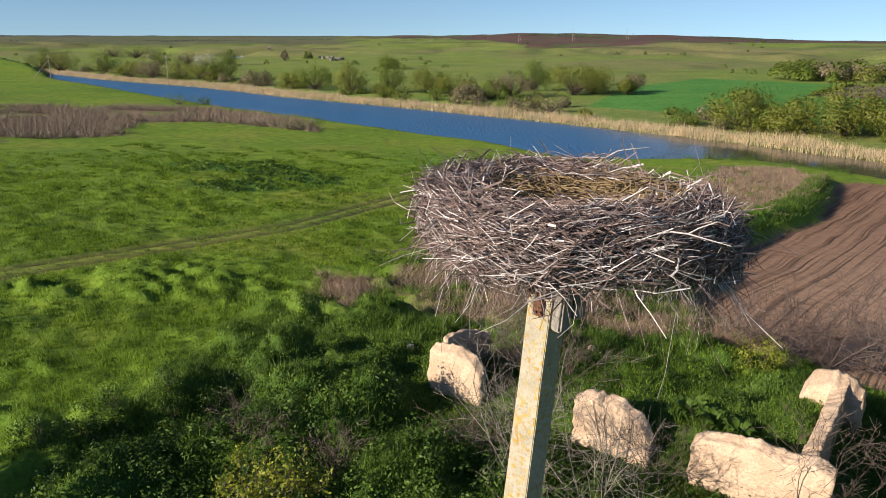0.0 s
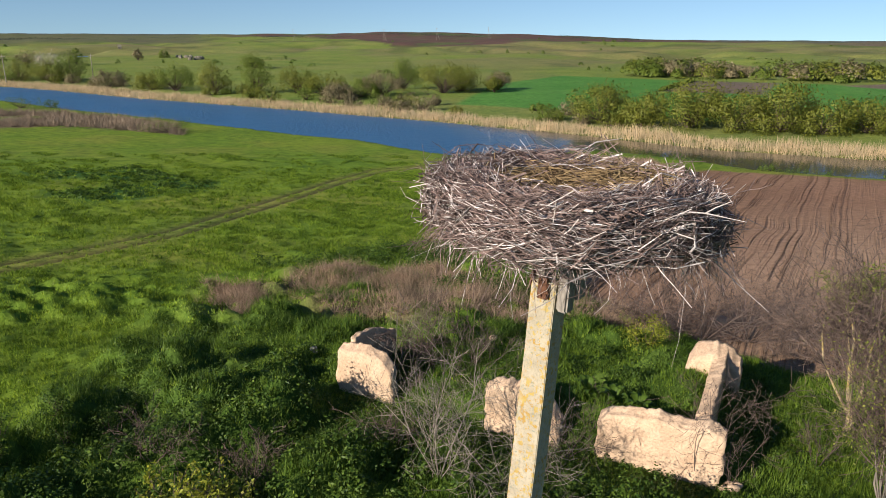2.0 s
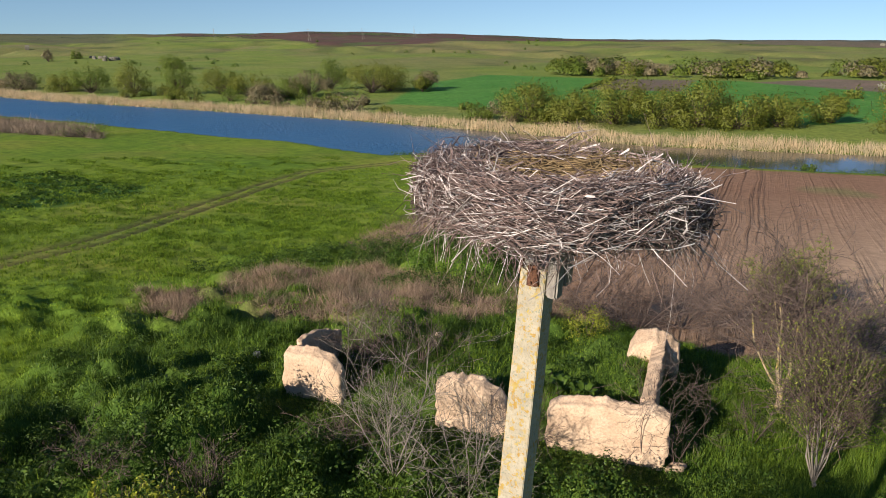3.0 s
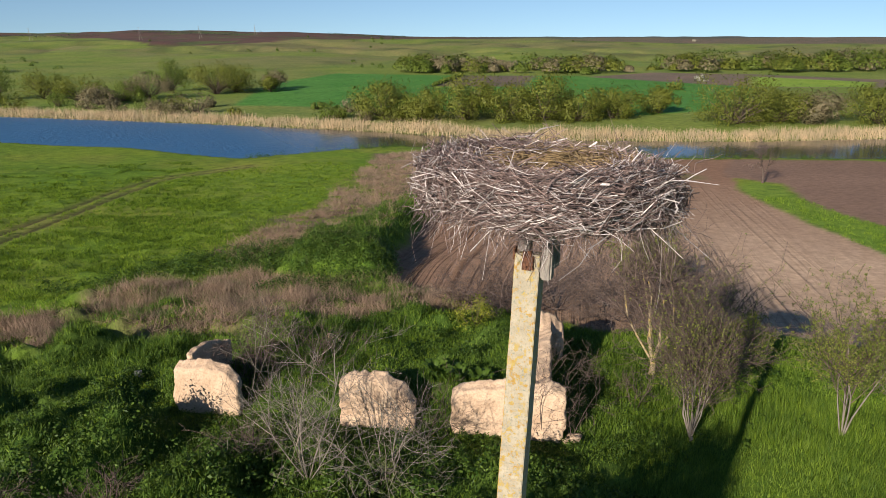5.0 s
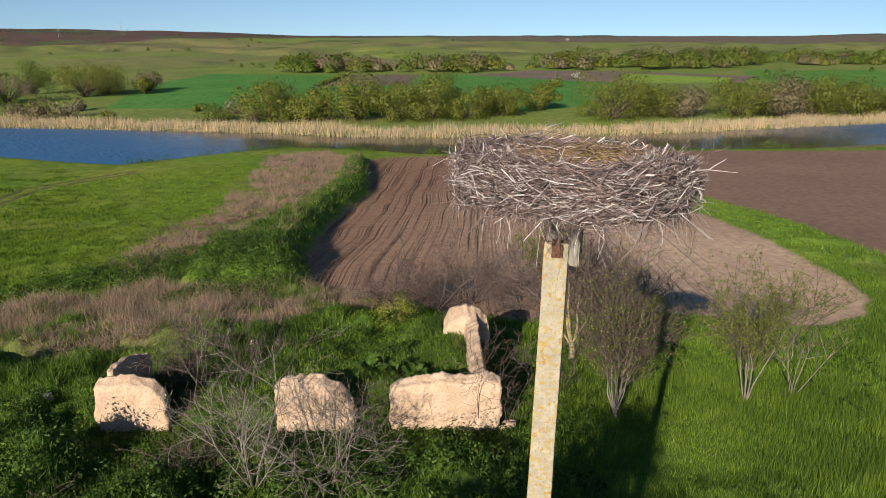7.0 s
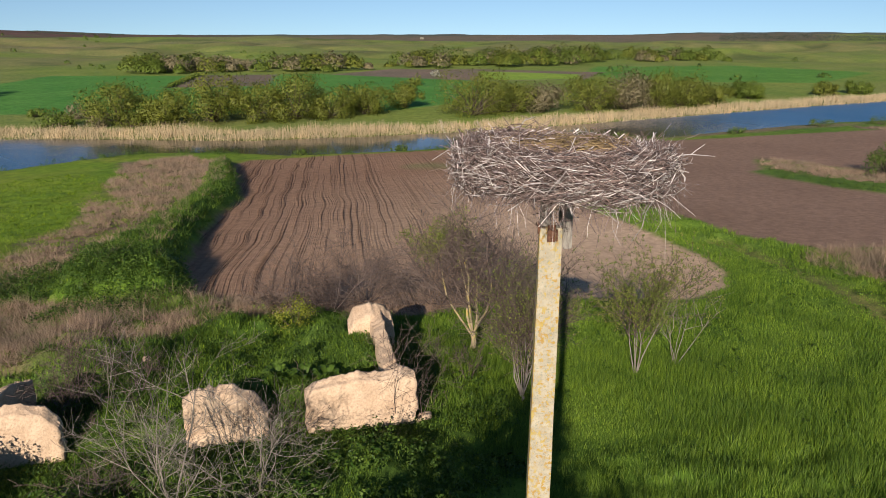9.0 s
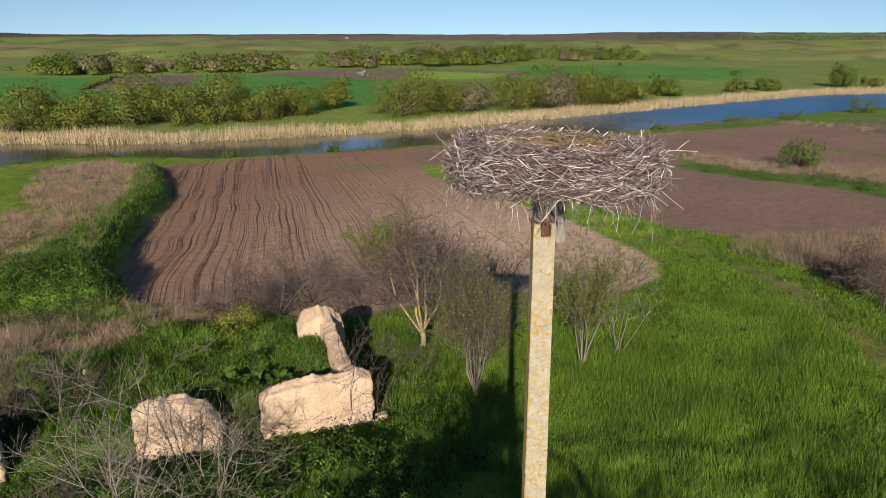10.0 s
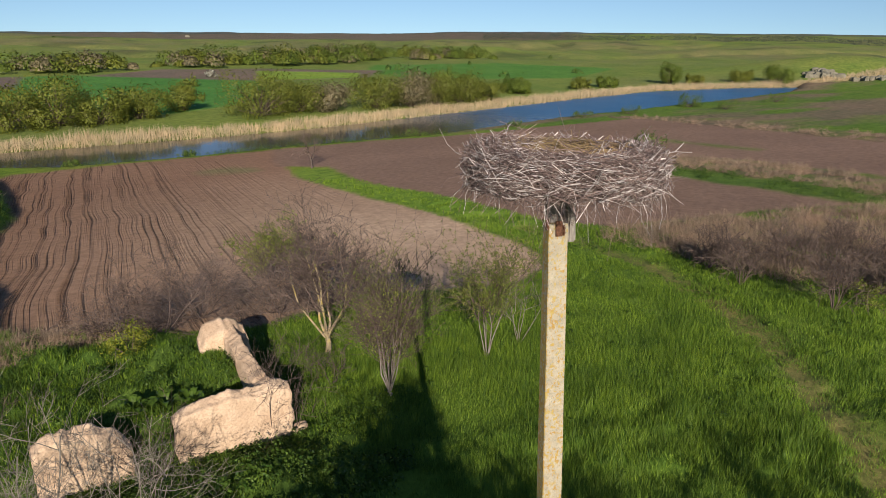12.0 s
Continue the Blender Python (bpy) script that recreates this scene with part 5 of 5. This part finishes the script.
# coarse tussocks of longer grass in the pasture
pos = scatter(rng, 33000, [(-50, 16), (-45, 95), (10, 100), (9, 40), (-4, 28), (-8, 12)],
              lambda a, b: (fbm(a + 0.5 * b, b, 2.6, 3, 77) > 0.54) & (np.abs(line_dist(a, b, TRACK)) > 1.6) & (rng.uniform(0, 1, len(a)) < np.clip(45 / np.hypot(a, b), 0.3, 1)))
d = np.hypot(pos[:, 0], pos[:, 1])
v, f = blades(rng, pos, rng.uniform(0.12, 0.28, len(pos)), 0.006 + 0.0004 * d, 16, 0.8, 0.2)
soften(stuff("grass_tussocks", v, f, TURF_DEEP, "longer tussocks of green pasture grass", "grass"), turf_normals(v, pos, 16, 2.0))

# leafy mounds of nettles and herbs
def mounds(rng, pos, wide, tall, per, size):
    m = len(pos) * per
    d = rng.normal(0, 1, (m, 3))
    d /= np.linalg.norm(d, axis=1, keepdims=True)
    d[:, 2] = np.abs(d[:, 2])
    rr = rng.uniform(0.5, 1.0, m) ** 0.5
    q = np.repeat(pos, per, axis=0) + d * rr[:, None] * np.c_[np.repeat(wide, per), np.repeat(wide, per), np.repeat(tall, per)]
    v, f = leaves(rng, q, np.full(m, size), 0.0, d)
    return v, f, np.repeat(d + np.array((0, 0, 0.25)) + rng.normal(0, 0.35, (m, 3)), 4, 0)


pos = scatter(rng, 1700, RUIN_GROUND, lambda a, b: (fbm(a, b, 3.0, 3, 91) > 0.42) & (before_wall(a, b) > 0.25))
near = np.clip((20 - pos[:, 1]) / 6, 0, 1)
v, f, q = mounds(rng, pos, rng.uniform(0.15, 0.45, len(pos)), rng.uniform(0.15, 0.7, len(pos)) * (0.7 + 0.9 * near), 60, 0.039)
front = scatter(rng, 900, [(-11, 12), (-8, 20), (-2, 19.5), (8.6, 12.6), (10, 10.5), (-4, 10)], lambda a, b: before_wall(a, b) > 0.6)
low = np.clip(1.25 - np.clip(front[:, 0] - 1, 0, 10) / 8, 0.4, 1)
v2, f2, q2 = mounds(rng, front, rng.uniform(0.2, 0.6, len(front)), rng.uniform(0.3, 0.95, len(front)) * low, 70, 0.055)
foot = scatter(rng, 2600, [(-2.2, 20.6), (8.9, 12.9), (10.2, 13.2), (9.4, 14.2), (-1.0, 21.6)], lambda a, b: before_wall(a, b) < 0.6)
v3, f3, q3 = mounds(rng, foot, rng.uniform(0.08, 0.2, len(foot)), rng.uniform(0.08, 0.3, len(foot)), 26, 0.034)
v, f, q = np.vstack([v, v2, v3]), np.vstack([f, f2 + len(v), f3 + len(v) + len(v2)]), np.vstack([q, q2, q3])
soften(stuff("nettles", v, f, HERB, "dense leafy nettles and herbs round the ruin", "weeds"), q)
for k in range(9):
    x, y = -12.6 + 0.62 * k + rng.normal(0, 0.25), 17.4 + 0.42 * k + rng.normal(0, 0.25)
    leafy("leafy_bush", x, y, rng.uniform(1.0, 1.7), rng.uniform(0.8, 1.25), 640 + k, "low dark green leafy bush on the pasture's bank", HERB, 1100, 0.036, "low bushes before the ruin")
for k in range(16):
    x, y = rng.uniform(-8, 8), rng.uniform(12.5, 15.5)
    if x > 3.5 or math.hypot(x - 1.5, y - 15.4) < 1.2 or y < 10.5:
        continue
    leafy("leafy_bush", x, y, rng.uniform(0.9, 1.7), rng.uniform(0.8, 1.4), 600 + k, "low dark green leafy bush in front of the ruin", HERB if k % 2 else LEAF_GREEN, 1100, 0.036, "low bushes before the ruin")
sx, sy = along_line(rng, [(18, 103.5), (33, 105), (43, 104), (51, 96), (56, 87), (65, 81), (75, 75), (85, 70), (97, 63), (108, 56)], 420, -4.5, -0.2)
shore_line = np.c_[sx, sy, height(sx, sy)]
pos = np.vstack([shore_line[fbm(sx, sy, 5, 2, 33) > 0.42], scatter(rng, 1250, GREEN_BANK), scatter(rng, 700, GREEN_HEDGE, lambda a, b: fbm(a, b, 5, 2, 14) > 0.42), scatter(rng, 500, [(4, 34), (9, 38), (13, 37), (11.5, 32.5), (8, 32)]), scatter(rng, 700, [(-6, 40), (3, 44.5), (9, 45), (12, 36), (8, 35), (2, 39.5)])])
v, f, q = mounds(rng, pos, rng.uniform(0.3, 0.8, len(pos)), rng.uniform(0.3, 1.0, len(pos)), 64, 0.056)
soften(stuff("bank_herbs", v, f, HERB, "dense green herbs along the ploughed field's bank", "weeds"), q)
v, f, q = mounds(rng, weedy, rng.uniform(0.1, 0.32, len(weedy)), rng.uniform(0.15, 0.42, len(weedy)), 34, 0.05)
soften(stuff("meadow_weeds", v, f, LUSH, "low leafy weeds in the uncut meadow", "weeds"), q)
pos = scatter(rng, 260, DARK_TUFTS)
v, f, q = mounds(rng, pos, rng.uniform(0.5, 1.1, len(pos)), rng.uniform(0.25, 0.5, len(pos)), 50, 0.12)
soften(stuff("meadow_herbs", v, f, LUSH, "dark green herb patch in the pasture", "weeds"), q)

# far woods and scrub across the river
WOODS = [(114, 268), (132, 256), (154, 248), (175, 224), (208, 228), (238, 200), (272, 191), (296, 178), (350, 166), (400, 150)]
for nm, mat, cnt, seed in (("far_woods", FAR_GREEN, 105, 1), ("far_thicket", FAR_GREY, 60, 2), ("far_grove", FAR_LEAF, 115, 3)):
    g = np.random.default_rng(400 + seed)
    x, y = along_line(g, WOODS, cnt, 0, 44)
    ok = fbm(x, y, 30, 2, 95) > 0.36
    x, y = x[ok], y[ok]
    size = g.uniform(2.0, 5.2, len(x)) * (0.75 + 0.6 * fbm(x, y, 40, 2, 97))
    pos = np.c_[x, y, land(x, y) - 0.3 + 0.35 * size]
    v, f, q = mounds(g, pos, size * g.uniform(0.9, 1.5, len(x)), size * g.uniform(0.9, 1.5, len(x)), 340, 0.46)
    soften(stuff(nm, v, f, mat, "distant belt of trees and bushes below the hill", "woods"), q)
for k, (x, y, w, t, mat) in enumerate(((-141, 399, 13, 7, BLOSSOM), (-157, 414, 14, 8, FAR_GREY), (-168, 405, 10, 8, FAR_GREEN), (-128, 400, 6, 9, FAR_GREEN), (-35, 354, 10, 6, FAR_GREEN), (-111, 455, 5, 8, FAR_GREY), (-103, 486, 6, 5, FAR_GREEN), (-200, 470, 16, 10, FAR_GREY), (-225, 500, 18, 11, FAR_GREEN), (-250, 520, 18, 10, FAR_GREY))):
    leafy("hill_bush", x, y, w, t, 700 + k, "lone bush on the far hillside", mat, 700, 0.36, "bushes on the hillside")
g = np.random.default_rng(438)
x, y = along_line(g, [(97, 202), (131, 246)], 1500, -0.7, 0.7)
v, f = leaves(g, np.c_[x, y, land(x, y) + g.uniform(0, 1.0, len(x))], np.full(len(x), 0.3))
stuff("ditch_weeds", v, f, FAR_GREEN, "dark strip of weeds along a field ditch", "weeds")
x, y = along_line(g, [(128, 272), (140, 262), (160, 252)], 7000, 2, 26)
v, f = leaves(g, np.c_[x, y, land(x, y) + g.uniform(0, 1, len(x)) * 7 * fbm(x, y, 9, 2, 5)], np.full(len(x), 0.4))
stuff("budding_grove", v, f, FAR_GREY, "brownish grove of budding trees beyond the wheat", "woods")
g = np.random.default_rng(440)
cen = np.c_[g.uniform(-330, 420, 520), g.uniform(40, 760, 520)]
df = line_dist(cen[:, 0], cen[:, 1], FAR_SHORE)
ok = inside(cen[:, 0], cen[:, 1], BEYOND) & (df > 60) & ~inside(cen[:, 0], cen[:, 1], WHEAT) & ~inside(cen[:, 0], cen[:, 1], FALLOW_EAST) & (fbm(cen[:, 0], cen[:, 1], 70, 3, 7) > 0.6)
cen = cen[ok]
pos = np.c_[cen, land(cen[:, 0], cen[:, 1])]
v, f, q = mounds(g, pos, g.uniform(0.8, 2.6, len(pos)), g.uniform(1.0, 3.2, len(pos)), 60, 0.4)
soften(stuff("hill_scrub", v, f, LEAF_GREEN, "scattered scrub on the far hillside", "scrub"), q)
g = np.random.default_rng(450)
cnt = 14000
ang = np.radians(np.concatenate([g.uniform(68, 98, cnt // 2), g.uniform(-32, 24, cnt // 2)]))
dist = np.where(ang > 1.1, g.uniform(800, 900, cnt), g.uniform(1000, 1080, cnt))
x, y = dist * np.sin(ang), dist * np.cos(ang)
ok = fbm(x, y, 60, 2, 19) > np.where(ang > 1.1, 0.3, 0.5)
x, y = x[ok], y[ok]
pos = np.c_[x, y, land(x, y) + g.uniform(0.0, 4.0, len(x)) * np.where(dist[ok] > 900, 0.5, 1.3)]
v, f = leaves(g, pos, np.full(len(pos), 0.7))
stuff("horizon_trees", v, f, DISTANT, "thin dark line of trees along the hill crest", "woods")

# trees behind the walk, whose shade falls on the grass by the ruin
leafy("shade_tree", -10.1, -0.6, 5.8, 11.6, 501, "tall leafy tree beside the pole", LEAF_GREEN, 17000, 0.15, category="tree")
leafy("shade_tree", -9.3, -5.0, 3.2, 10.6, 502, "leafy tree behind the pole", LEAF_GREEN, 4200, 0.14, category="tree")
leafy("shade_tree", -23.5, 7.8, 5.5, 9.0, 503, "broad leafy tree at the pasture's edge", LEAF_GREEN, 5000, 0.16, category="tree")


# unseen tree, added to dapple the meadow with shade
leafy("shade_tree", -8.6, -9.6, 6.5, 11.4, 504, "unseen thinly leaved tree added for dappled shade", LEAF_GREEN, 2600, 0.15, category="tree")


def burdock(x, y, seed):
    g = np.random.default_rng(seed)
    th = thing("burdock", drop(x, y), "large-leaved green burdock in the ruined house", "plant")
    for k in range(17):
        az, ln, up = g.uniform(0, 6.28), g.uniform(0.25, 0.6), g.uniform(0.2, 0.6)
        d = np.array((math.cos(az), math.sin(az)))
        s = np.array((-d[1], d[0]))
        vs = []
        for t, w in ((0.0, 0.015), (0.3, 0.06), (0.55, 0.1), (0.8, 0.075), (1.0, 0.012)):
            z = up * math.sin(t * 2.2) + 0.05
            for e in (-1, 0, 1):
                q = d * ln * t + s * w * e
                vs.append((q[0], q[1], z + 0.03 * abs(e)))
        fs = [(r * 3 + c, r * 3 + c + 1, r * 3 + c + 4, r * 3 + c + 3) for r in range(4) for c in range(2)]
        put("leaf", vs, fs, LUSH, th, smooth=True)
    return th


burdock(7.7, 17.1, 1)
burdock(7.2, 17.6, 2)
burdock(6.6, 18.3, 3)


# ---------------------------------------------------------------- far poles, barns and rocks
def far_pole(x, y, tall, brace, label):
    th = thing("utility_pole", drop(x, y, 0.2), label, "pole")
    v, f = tubes([[(0, 0, 0), (0, 0, tall / 2), (0, 0, tall)]], [[0.16, 0.14, 0.11]], 8)
    put("shaft", v, f, WOOD, th)
    arm = part("crossarm", block(1.8, 0.12, tall - 0.9, tall - 0.75, 0.01), WOOD, th)
    for x0 in (-0.8, 0.0, 0.8):
        part("insulator", move(block(0.1, 0.1, tall - 0.75, tall - 0.55, 0.02), Matrix.Translation((x0, 0, 0))), PALE, arm)
    if brace:
        v, f = tubes([[brace, tuple(0.5 * b for b in brace[:2]) + (tall * 0.4,), (0, 0, tall * 0.8)]], [[0.13, 0.12, 0.1]], 8)
        put("brace", v, f, WOOD, th)
    return th


far_pole(-87, 287, 9.0, None, "distant wooden power pole on the far bank")
far_pole(-166, 289, 9.5, (-6.0, -3.0, 0.0), "distant wooden power pole with a slanting brace")
far_pole(-108, 264, 10.5, None, "distant tall wooden power pole behind bushes")
for bearing, d in ((4.4, 820), (8.5, 800), (-2.5, 860), (12.5, 840)):
    a = radians(bearing)
    far_pole(d * math.sin(a), d * math.cos(a), 13.0, (3.0, 0.0, 0.0), "far power pole on the ploughed crest")


def barn(bearing, d, w, dep, tall, label):
    a = radians(bearing)
    x, y = d * math.sin(a), d * math.cos(a)
    th = thing("farm_building", drop(x, y, 0.3), label, "building")
    th.rotation_euler = (0, 0, -a)
    part("wall", block(w, dep, 0, tall, 0.05), STONE, th)
    bm = bmesh.new()
    vs = [bm.verts.new(q) for q in ((-w / 2 - 0.3, -dep / 2 - 0.3, tall), (w / 2 + 0.3, -dep / 2 - 0.3, tall), (w / 2 + 0.3, dep / 2 + 0.3, tall), (-w / 2 - 0.3, dep / 2 + 0.3, tall), (-w / 2, 0, tall + 2), (w / 2, 0, tall + 2))]
    for q in ((0, 1, 5, 4), (2, 3, 4, 5), (1, 2, 5), (3, 0, 4), (3, 2, 1, 0)):
        bm.faces.new([vs[i] for i in q])
    part("roof", bm, STONE, th, "grey pitched roof")
    return th


barn(45.7, 860, 4, 4, 0.5, "far pale farm building on the hill")
barn(-14.8, 700, 3, 3, 1.8, "far small white house on the hill")


def rocks(x, y, count, seed, size=1.0):
    g = np.random.default_rng(seed)
    th = thing("rock_outcrop", drop(x, y), "pale grey rock outcrop on the far slope", "rock")
    for k in range(count):
        bm = bmesh.new()
        bmesh.ops.create_icosphere(bm, subdivisions=2, radius=1)
        s = Vector((g.uniform(1.2, 3.0), g.uniform(1.5, 3.5), g.uniform(1.2, 3.4))) * size
        dx, dy = g.normal(2, 3), g.normal(0, 3.2)
        at = Vector((dx, dy, float(land(np.array([x + dx]), np.array([y + dy]))[0]) - th.location.z + 0.4))
        for v in bm.verts:
            v.co = Vector([math.copysign(abs(a) ** 0.65, a) * b for a, b in zip(v.co * (1 + 0.35 * noise.noise(v.co * 1.7 + Vector((k, 0, 0)))), s)]) + at
        part("boulder", bm, STONE, th)
    return th


rocks(286, -12, 30, 5, 0.5)
rocks(279, -26, 18, 6, 0.4)
rocks(-78, 460, 6, 7, 0.6)
rocks(-92, 485, 6, 8, 0.6)


def rubble(x0, y0, x1, y1, count, seed):
    """A low line of fallen wall stones in the grass."""
    g = np.random.default_rng(seed)
    th = thing("rubble", drop(x0, y0), "low line of fallen pale wall stones in grass", "rubble")
    for k in range(count):
        s = g.uniform(0, 1)
        x, y = x0 + (x1 - x0) * s + g.normal(0, 0.16), y0 + (y1 - y0) * s + g.normal(0, 0.16)
        bm = bmesh.new()
        bmesh.ops.create_icosphere(bm, subdivisions=2, radius=1)
        size = Vector((g.uniform(0.07, 0.18), g.uniform(0.06, 0.15), g.uniform(0.05, 0.11)))
        at = Vector(drop(x, y)) - th.location + Vector((0, 0, 0.04))
        for v in bm.verts:
            v.co = Vector([a * b for a, b in zip(v.co * (1 + 0.4 * noise.noise(v.co * 1.6 + Vector((k, seed, 0)))), size)]) + at
        part("stone", bm, ADOBE, th)
    return th


rubble(3.9, 24.0, 6.3, 23.4, 9, 9)
rubble(9.0, 14.35, 9.35, 14.25, 7, 10)


def plastic_bag(x, y):
    th = thing("plastic_bag", drop(x, y, 0.03), "crumpled pale plastic bag lying in weeds", "rubbish")
    bm = bmesh.new()
    bmesh.ops.create_icosphere(bm, subdivisions=3, radius=0.16)
    for v in bm.verts:
        v.co *= 1 + 0.7 * noise.noise(v.co * 9) + 0.3 * noise.noise(v.co * 23)
        v.co.z = max(0.0, v.co.z * 0.9 + 0.12)
    part("sheet", bm, PALE, th)
    return th


plastic_bag(-1.9, 24.9)
